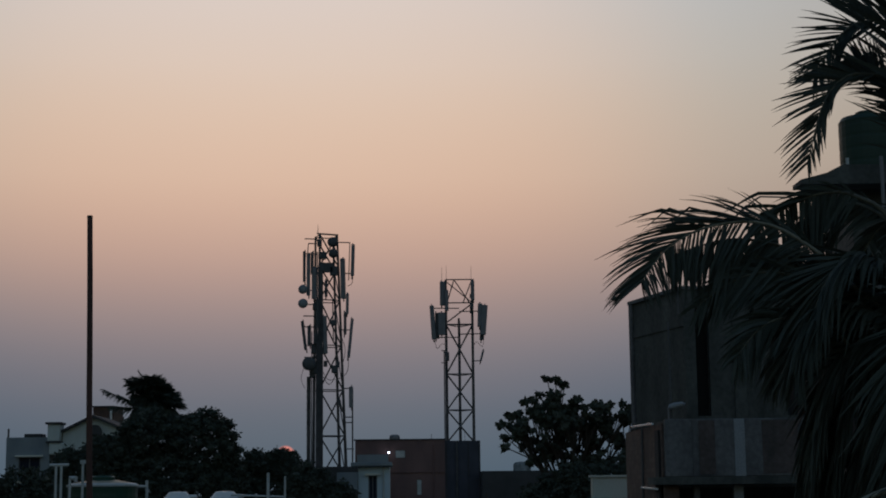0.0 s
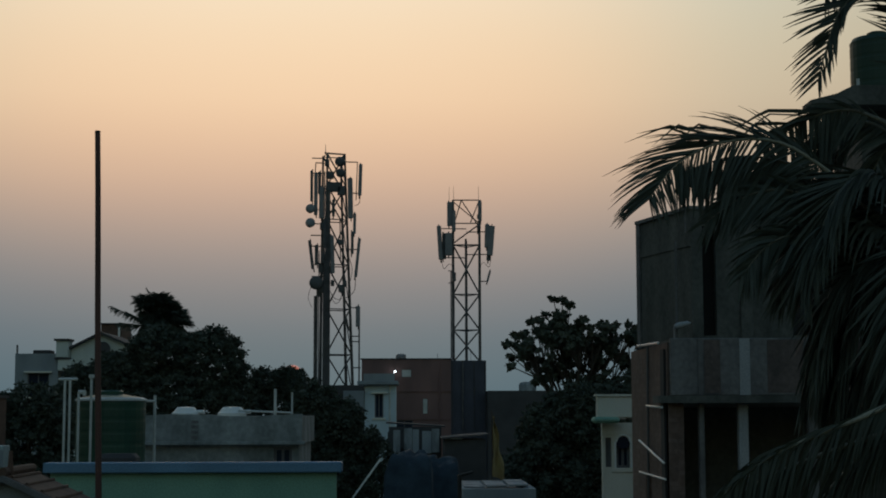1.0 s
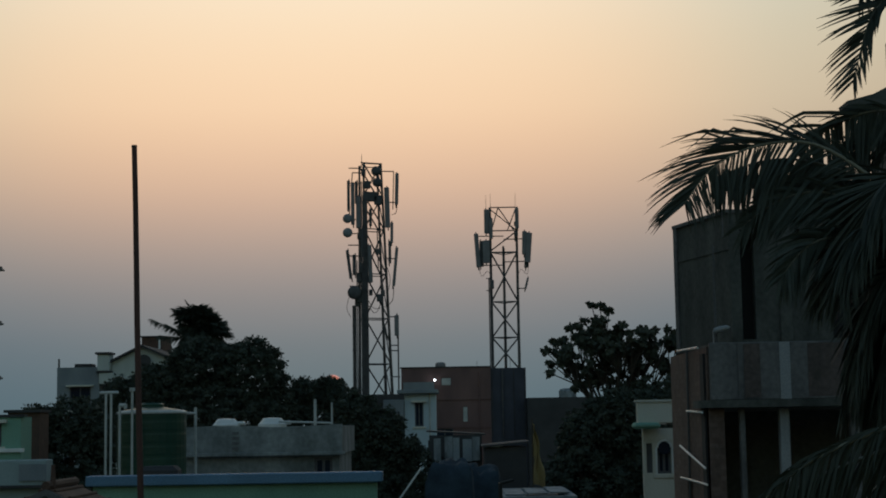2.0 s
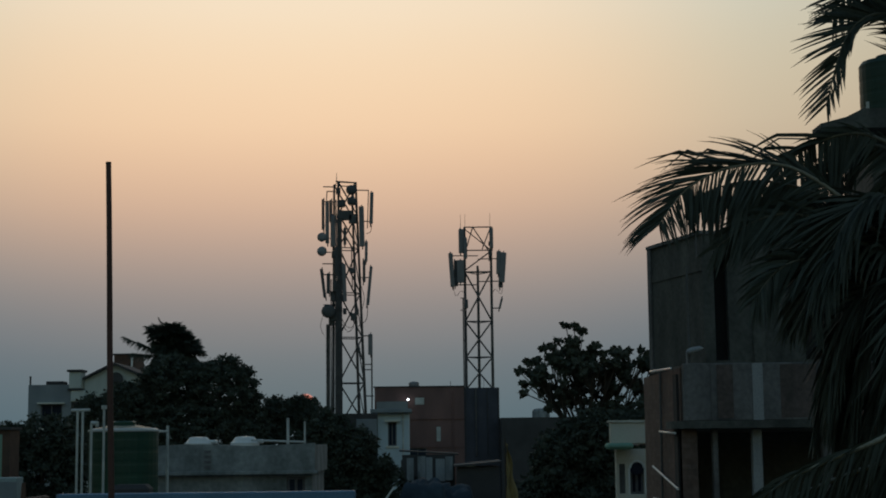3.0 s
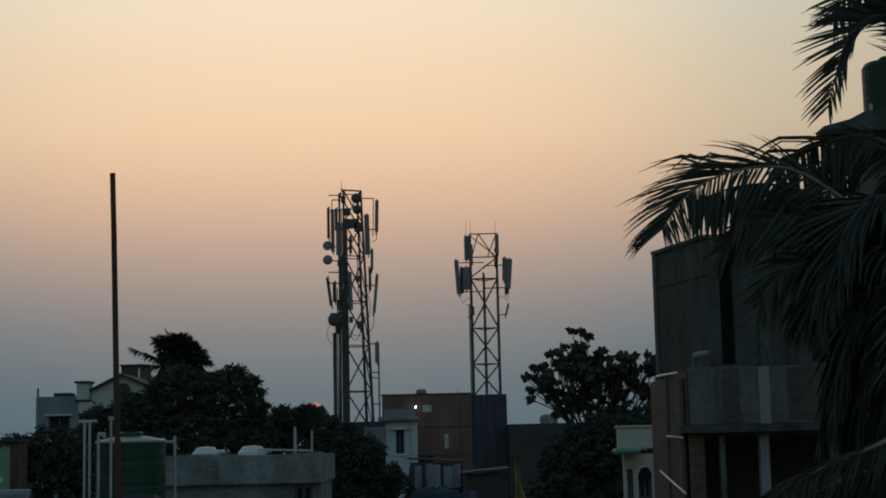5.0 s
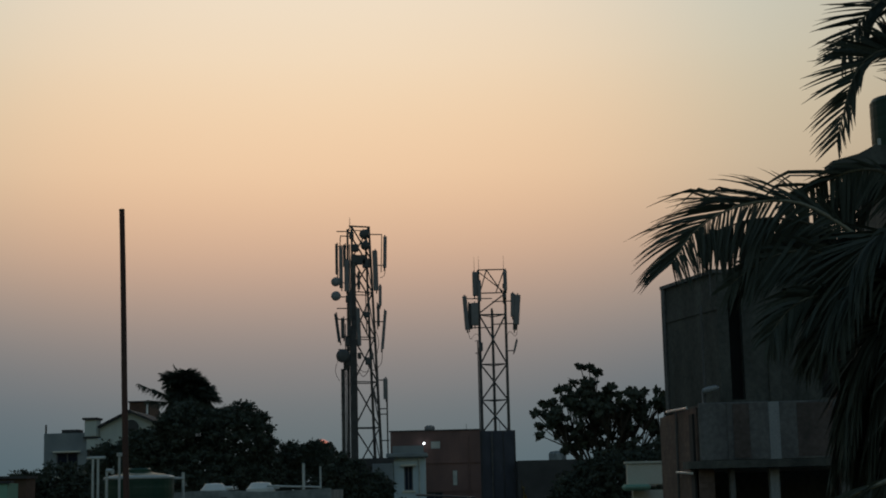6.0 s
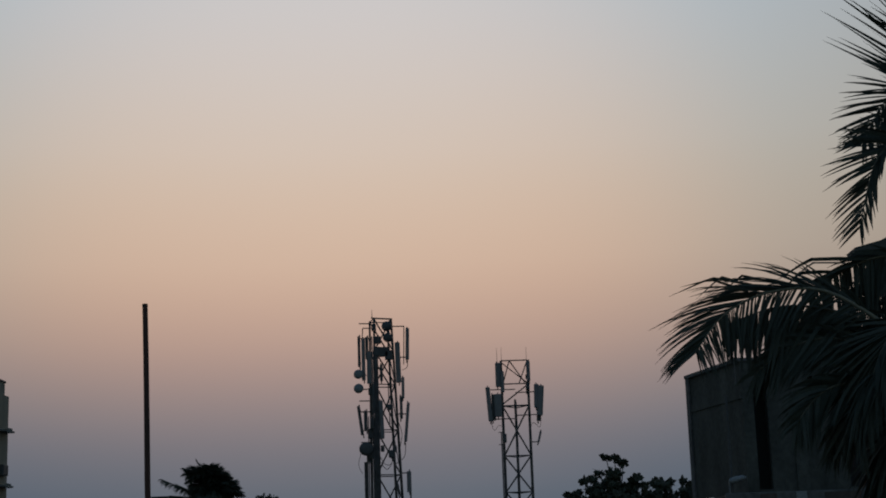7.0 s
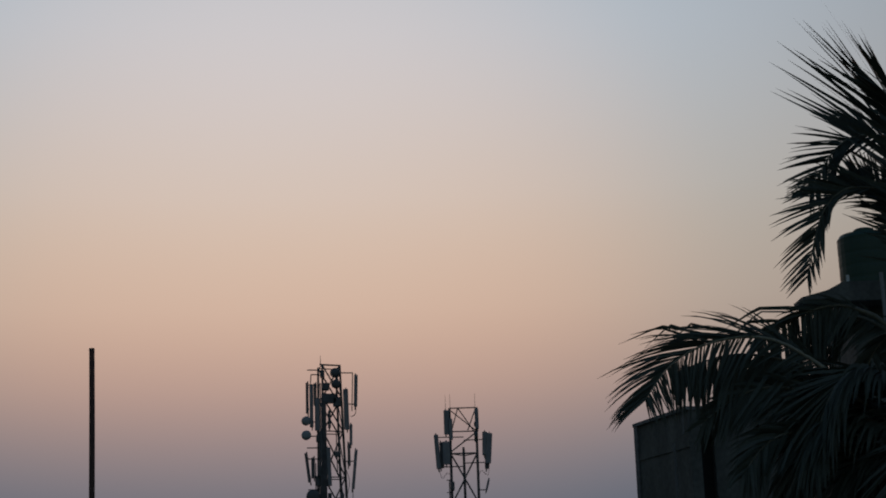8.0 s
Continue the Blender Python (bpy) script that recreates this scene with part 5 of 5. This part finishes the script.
# ---- coconut palms ----
def frond(parent, C, p1, p2, seed, n=60, leaf=.75, width=.042, hang=.55, r=.03, start=.16, fan=0.0, ahead=.5, blade="palm"):
    """A feather leaf: a rib along a curve and leaflets on both sides that droop towards their tips."""
    rng = np.random.default_rng(seed)
    C, p1, p2 = Vector(C), Vector(p1), Vector(p2)
    pos = lambda t: C + 2 * t * (1 - t) * p1 + t * t * p2
    bm = bmesh.new()
    k = 16
    polytube(bm, [pos(i / k) for i in range(k + 1)], [r * (1 - .85 * i / k) for i in range(k + 1)], 6)
    fr = part("frond", bm, M["rachis"], parent, smooth=True)
    co, faces = [], []
    for i in range(n):
        t = min(1.0, start + (1 - start) * (i + rng.uniform(0, .8)) / n)
        o = pos(t)
        tan = (2 * (1 - t) * p1 + 2 * t * (p2 - p1)).normalized()
        side = tan.cross(Vector((0, 0, 1)))
        if side.length < .05:
            side = Vector((0, 1, 0))
        side.normalize()
        upv = side.cross(tan)
        q = (t - start) / (1 - start)
        ln = leaf * (.55 + 1.9 * q * (1 - q)) * (.92 if q > .8 else 1.0)
        for s in (-1, 1):
            if rng.random() < .04:
                continue
            L = ln * rng.uniform(.78, 1.12)
            lift = rng.uniform(-.2, fan) if fan else .08 + rng.normal() * .15
            g = hang * (rng.uniform(.6, 1.5) if s < 0 else rng.uniform(.15, 1.2))
            d = (side * s + tan * (ahead + 1.5 * q * q + rng.normal() * .1) + upv * lift).normalized()
            a, steps, m = o, [], 4
            for j in range(m + 1):
                steps.append(a.copy())
                d = (d + Vector((0, 0, -1)) * g * .42).normalized()
                a = a + d * L / m
            dirn = (steps[-1] - steps[0]).normalized()
            wv = tan * .8 + upv * .4 * rng.normal()
            wv = wv - dirn * wv.dot(dirn)
            if wv.length < .05:
                wv = dirn.orthogonal()
            wv.normalize()
            b0 = len(co)
            for j, p in enumerate(steps):
                w = width * (.5, 1.0, .85, .5, .04)[j] * .5
                co += [tuple(p + wv * w), tuple(p - wv * w)]
            for j in range(m):
                faces.append((b0 + 2 * j, b0 + 2 * j + 1, b0 + 2 * j + 3, b0 + 2 * j + 2))
    me = bpy.data.meshes.new("leaf_blade")
    me.from_pydata(co, [], faces)
    me.materials.append(M[blade])
    lf = new("leaf_blade", me)
    lf.parent = fr
    return fr


def side_frond(parent, C, rib, seed, n=50, upper=(16, .5, .75), lower=(55, .25, .62), taper=28, width=.026, r=.028, y_end=0.0, start=.2, gaps=.05, blade="palm", stalk="rachis", opening=0, kinks=()):
    """A feather leaf whose rib runs from the crown C through a few (x, z) places. upper, lower: the leaflets' angle to the rib,
    their droop and length on either side; taper, opening: degrees by which the lower ones close up and the upper ones spread towards the tip; kinks: broken leaflets as (place on the rib, rise, length, fall)."""
    rng = np.random.default_rng(seed)
    C = Vector(C)
    m = len(rib)
    ctrl = [C] + [Vector((x, C.y + y_end * (i + 1) / m, z)) for i, (x, z) in enumerate(rib)]

    def pos(t):
        u = min(t, .9999) * m
        i = int(u)
        u -= i
        p0, p1, p2, p3 = ctrl[max(i - 1, 0)], ctrl[i], ctrl[i + 1], ctrl[min(i + 2, m)]
        return .5 * ((2 * p1) + (p2 - p0) * u + (2 * p0 - 5 * p1 + 4 * p2 - p3) * u * u + (3 * p1 - p0 - 3 * p2 + p3) * u ** 3)
    k = 24
    fr = part("frond", polytube(bmesh.new(), [pos(i / k) for i in range(k + 1)], [r * (1 - .86 * i / k) for i in range(k + 1)], 6), M[stalk], parent, smooth=True)
    co, faces = [], []
    Y = Vector((0, 1, 0))

    def ribbon(steps, w0):
        d = (steps[-1] - steps[0]).normalized()
        wv = d.cross(Vector((rng.normal() * .5, 1, rng.normal() * .5))).normalized()
        b0, c = len(co), len(steps) - 1
        for j, p in enumerate(steps):
            w = w0 * .5 * (1.0 - (j / c) ** 2.2) * (.6 if j == 0 else 1.0) + .001
            co.extend([tuple(p + wv * w), tuple(p - wv * w)])
        for j in range(c):
            faces.append((b0 + 2 * j, b0 + 2 * j + 1, b0 + 2 * j + 3, b0 + 2 * j + 2))
    for i in range(n):
        t = min(.999, start + (1 - start) * (i + rng.uniform(.1, .7)) / n)
        o, tan = pos(t), (pos(min(t + .02, .9999)) - pos(t - .02)).normalized()
        nrm = Y.cross(tan).normalized()
        q = (t - start) / (1 - start)
        shape = (.62 + 1.5 * q * (1 - q)) * (1 - .25 * q ** 4)
        for s, (ang, droop, ln) in ((1, upper), (-1, lower)):
            if ln <= 0 or rng.random() < gaps:
                continue
            a = radians(max(4, ang + (-taper if s < 0 else opening) * q + rng.normal() * 3.5))
            d = (tan * math.cos(a) + nrm * s * math.sin(a) + Y * (rng.normal() * .22 + .12 * s)).normalized()
            L, p, steps = ln * shape * rng.uniform(.85, 1.12), o, []
            for j in range(6):
                steps.append(p.copy())
                d = (d + Vector((0, 0, -1)) * droop * .16 * (.4 + j * .4)).normalized()
                p = p + d * L / 5
            ribbon(steps, width * rng.uniform(.75, 1.2))
    for t, rise, ln, fall in kinks:
        o, tan = pos(t), (pos(t + .02) - pos(t - .02)).normalized()
        top = o + (Vector((tan.x, 0, 0)).normalized() * math.cos(radians(rise)) + Vector((0, 0, math.sin(radians(rise))))) * ln
        end = top + Vector((-math.cos(radians(fall)), 0, -math.sin(radians(fall)))) * ln * .75
        ribbon([o, o.lerp(top, .5), top - Vector((0, 0, .012)), top.lerp(end, .25), top.lerp(end, .6), end], width * 1.15)
    me = bpy.data.meshes.new("leaf_blade")
    me.from_pydata(co, [], faces)
    me.materials.append(M[blade])
    lf = new("leaf_blade", me)
    lf.parent = fr
    return fr


def palm(name, foot, C, fronds, label, seed, trunk_r=.16, **kw):
    a = thing(name, *foot, label, "palm tree")
    bm = bmesh.new()
    f, c = Vector(foot), Vector(C)
    n = 40
    pts = [f.lerp(c, i / n) + Vector((.15 * math.sin(math.pi * i / n), 0, 0)) for i in range(n + 1)]
    polytube(bm, pts, [trunk_r * (1.25 - .45 * i / n) * (1.06 if i % 2 else .97) for i in range(n + 1)], 12)
    part("trunk", bm, M["palmbark"], a)
    for i, (p1, p2, *more) in enumerate(fronds):
        frond(a, C, p1, p2, seed + i, **{**kw, **(more[0] if more else {})})
    return a


tall_palm = palm("coconut_palm", (5.5, 14.3, 0), (5.02, 14, 8.6),
     [((-.46, -.2, 3.3), (-.72, -1.2, 3.28), dict(n=90, leaf=1.30, hang=.08, fan=2.3, start=.35)),
      ((-1.1, -.3, 1.9), (-1.55, -.5, .2), dict(n=120, leaf=.9, hang=.62, ahead=.95, width=.042)), ((-.7, -.8, 1.2), (-1.1, -1.1, -1.3), dict(n=110, leaf=.85, hang=.62, ahead=.95, width=.042)),
      ((-1.2, .2, 1.6), (-1.1, .3, -.6), dict(n=120, leaf=.9, hang=.62, ahead=.95, width=.042)), ((-.9, -.2, 1.4), (-.9, -.3, -1.2), dict(n=120, leaf=.85, hang=.62, ahead=.95, width=.042)), ((-1.1, .6, 1.8), (-1.5, .9, .1), dict(n=120, leaf=.9, hang=.62, ahead=.95, width=.042)), ((-.6, .4, 1.0), (-.8, .5, -1.6), dict(n=110, leaf=.8, hang=.62, ahead=.95, width=.042)),
      ((-1.0, .0, 1.1), (-1.2, .1, -1.2), dict(n=110, leaf=.85, hang=.62, ahead=.95, width=.042)),
      ((-1.2, 0, .9), (-1.4, 0, -.7), dict(n=120, leaf=.85, hang=.62, ahead=.95, width=.042)), ((-1.3, .3, .7), (-1.2, .4, -1.1), dict(n=120, leaf=.85, hang=.62, ahead=.95, width=.042)), ((-1.0, .5, .8), (-1.35, .7, -1.0), dict(n=120, leaf=.85, hang=.62, ahead=.95, width=.042)), ((-1.5, -.2, 1.2), (-1.6, -.3, .0), dict(n=120, leaf=.85, hang=.62, ahead=.95, width=.042)), ((-.6, .2, .5), (-1.2, .3, -1.5), dict(n=120, leaf=.8, hang=.62, ahead=.95, width=.042)),
      ((1.4, -.4, 2.2), (2.9, -.6, .6)), ((1.1, .9, 2.6), (2.3, 1.7, 1.2)), ((.8, -.9, 3.0), (1.6, -1.8, 1.6)), ((.4, 1.2, 2.6), (.7, 2.8, .9)), ((1.3, .3, .9), (2.2, .5, -1.0)), ((.1, -.3, 3.6), (.3, -.6, 4.2))],
     "tall coconut palm with drooping dark fronds beside the unfinished building", 100, n=70, leaf=.85, width=.036)
# fronds that reach out over the roof of the unfinished building
CROWN = (5.02, 14, 8.7)
side_frond(tall_palm, CROWN, [(4.13, 9.29), (3.78, 9.64), (3.28, 9.94), (2.76, 9.93), (2.34, 9.73), (2.07, 9.40)], 401, n=88, stalk="rachis_pale", y_end=-.2, start=.36, opening=10, upper=(14, .45, .84), lower=(58, .25, .58), taper=6, gaps=.10, width=.021,
           kinks=((.58, 17, .50, 42), (.66, 22, .45, 40), (.70, 24, .42, 12), (.63, 14, .60, 22)))
side_frond(tall_palm, CROWN, [(4.26, 9.17), (3.76, 9.61), (3.29, 9.80), (2.88, 9.83), (2.44, 9.70)], 402, n=100, y_end=.1, start=.2, upper=(14, .6, 0), lower=(66, .15, .82), taper=0, width=.040, gaps=.03)
side_frond(tall_palm, CROWN, [(4.27, 8.89), (3.80, 9.35), (3.36, 9.51), (2.98, 9.45), (2.63, 9.22)], 403, n=70, start=.2, upper=(20, .7, .5), lower=(58, .3, .62), width=.034)
side_frond(tall_palm, CROWN, [(4.19, 8.66), (3.75, 9.03), (3.37, 9.07), (3.11, 8.96), (2.89, 8.71)], 404, n=70, y_end=-.3, start=.2, upper=(22, .7, .5), lower=(58, .3, .62), width=.034)
side_frond(tall_palm, CROWN, [(4.51, 9.95), (4.17, 10.26), (3.92, 10.31), (3.67, 10.24), (3.46, 10.12), (3.30, 9.97)], 405, n=84, y_end=.6, start=.3, upper=(12, .5, .42), lower=(78, .3, .62), taper=25, width=.032, gaps=.14,
           kinks=((.62, 5, .42, 38), (.55, 3, .55, 30), (.72, 2, .40, 45)))
side_frond(tall_palm, CROWN, [(4.95, 9.7), (4.78, 10.02), (4.58, 10.06), (4.38, 9.9), (4.25, 9.6)], 409, n=70, y_end=.5, start=.3, upper=(18, .6, .4), lower=(66, .4, .60), width=.030, gaps=.2)
side_frond(tall_palm, CROWN, [(4.62, 9.8), (4.33, 10.18), (4.08, 10.22), (3.87, 10.09), (3.75, 9.85)], 406, n=66, y_end=.9, start=.3, upper=(18, .6, .4), lower=(70, .4, .62), width=.032, gaps=.15)
side_frond(tall_palm, CROWN, [(4.91, 11.25), (4.37, 11.35), (4.07, 11.33), (3.83, 11.08), (3.63, 10.48)], 407, n=46, y_end=-.2, start=.4, upper=(36, .15, .58), lower=(26, .2, .42), taper=8, width=.028)
side_frond(tall_palm, CROWN, [(5.12, 11.57), (4.7, 11.88), (4.3, 11.93), (4.05, 11.75), (3.84, 11.39)], 408, n=44, y_end=.2, start=.4, upper=(44, .15, .54), lower=(36, .3, .5), taper=8, width=.026)
side_frond(tall_palm, CROWN, [(4.86, 9.6), (4.76, 10.4), (4.68, 11.2), (4.66, 12.2)], 411, n=130, y_end=-.3, start=.25, upper=(50, .5, .46), lower=(50, .5, .42), taper=15, width=.034)
side_frond(tall_palm, CROWN, [(4.98, 9.8), (4.90, 10.6), (4.82, 11.4), (4.74, 12.4)], 412, n=130, y_end=.4, start=.25, upper=(55, .6, .5), lower=(50, .5, .42), taper=15, width=.034)
side_frond(tall_palm, CROWN, [(4.92, 10.1), (4.76, 10.9), (4.56, 11.4), (4.28, 11.62)], 413, n=80, y_end=.3, start=.4, upper=(40, .3, .45), lower=(48, .4, .50), taper=10, width=.030, gaps=.08)
young = palm("young_palm", (4.3, 11.2, 0), (4.05, 11, 7.57),
             [((-.8, .2, .0), (-1.55, .3, -1.3)), ((-.3, -.7, .6), (-.8, -1.3, -.9)), ((.9, .4, .8), (1.9, .7, -.2)), ((.3, .9, .9), (.5, 1.9, 0)), ((.9, -.5, .6), (1.6, -.9, -.7))],
             "younger coconut palm with low arching fronds", 200, trunk_r=.12, n=80, leaf=.62, width=.026, hang=1.15, ahead=1.0, blade="palm_young")
side_frond(young, (4.05, 11, 7.57), [(3.43, 7.55), (3.07, 7.43), (2.72, 7.3), (2.45, 7.18), (2.21, 7.02), (2.03, 6.85)], 251, n=120, stalk="rachis_pale", y_end=-.2, start=.1, upper=(12, .9, .34), lower=(40, .55, .50), taper=4, width=.020, gaps=.03, blade="palm_young")
side_frond(young, (4.05, 11, 7.57), [(x + .05, z - .16) for x, z in [(3.43, 7.55), (3.07, 7.43), (2.72, 7.3), (2.45, 7.18), (2.21, 7.02), (2.03, 6.85)]], 252, n=90, y_end=.3, start=.1, upper=(12, .9, 0), lower=(44, .5, .55), taper=4, width=.024, blade="palm_young")
rnd = random.Random(8)


def blown(k):
    """One frond of the wind-blown plume: steep on the weather side, trailing on the other."""
    dx, dy, u = -.92 + 2.05 * ((k * .618) % 1), rnd.uniform(-.9, .9), rnd.uniform(.55, 1.0)
    h = 1.38 - 1.15 * ((dx + .35) / 1.5) ** 2
    return (dx * .5 - .05, dy * .4, .75 * h + .1), (dx, dy, h * u)


palm("distant_palm", (-10.3, 62, 0), (-10.25, 62, 10.85),
     [blown(k) for k in range(110)]
     + [((-.35, 0, 1.1), (-.62, .1, 1.62), dict(leaf=.2, n=24)), ((-.9, 0, .35), (-1.95, 0, .85), dict(leaf=.5, hang=.8, n=50)), ((-.7, 0, .3), (-1.35, 0, .62), dict(leaf=.45, hang=.7, n=44)), ((-.8, 0, .1), (-1.6, 0, .2), dict(leaf=.6, hang=.8, n=44)), *[((.4 * math.cos(k), .4 * math.sin(k), .45), (1.05 * math.cos(k) + .1, 1.05 * math.sin(k), -.25 - .35 * (k % 3))) for k in range(40)], *[((.25 * math.cos(k * 2.4), .3 * math.sin(k * 2.4), .5), (.75 * math.cos(k * 2.4), .7 * math.sin(k * 2.4), .25 + .1 * (k % 5)), dict(leaf=.6, hang=.8)) for k in range(24)]],
     "distant coconut palm with a wind-blown bushy crown above the mango tree", 300, trunk_r=.14, n=40, leaf=.52, width=.04, hang=.4, ahead=.7, blade="palm_far")


# ---- far tree line ----
def far_woods():
    rng = np.random.default_rng(5)
    ob = thing("far_woods", 0, 150, 0, "hazy line of distant trees and scrub", "woods", kind="stuff")
    n = 500
    x, y = rng.uniform(-110, 110, n), rng.uniform(115, 180, n)
    h = rng.uniform(2.5, 7.2, n)
    P, D = [], []
    for i in range(n):
        u = rng.normal(size=(24, 3))
        u /= np.linalg.norm(u, axis=1, keepdims=True)
        P.append(np.array([x[i], y[i], h[i] * .55]) + u * np.array([2.6, 2.2, h[i] * .45]) * rng.uniform(.4, 1.05, (24, 1)))
        D.append(u)
    o = leaf_mesh("foliage", np.concatenate(P), np.concatenate(D), 1.5, M["farwood"], ob, .8, 6)
    o["kind"] = "stuff"


far_woods()
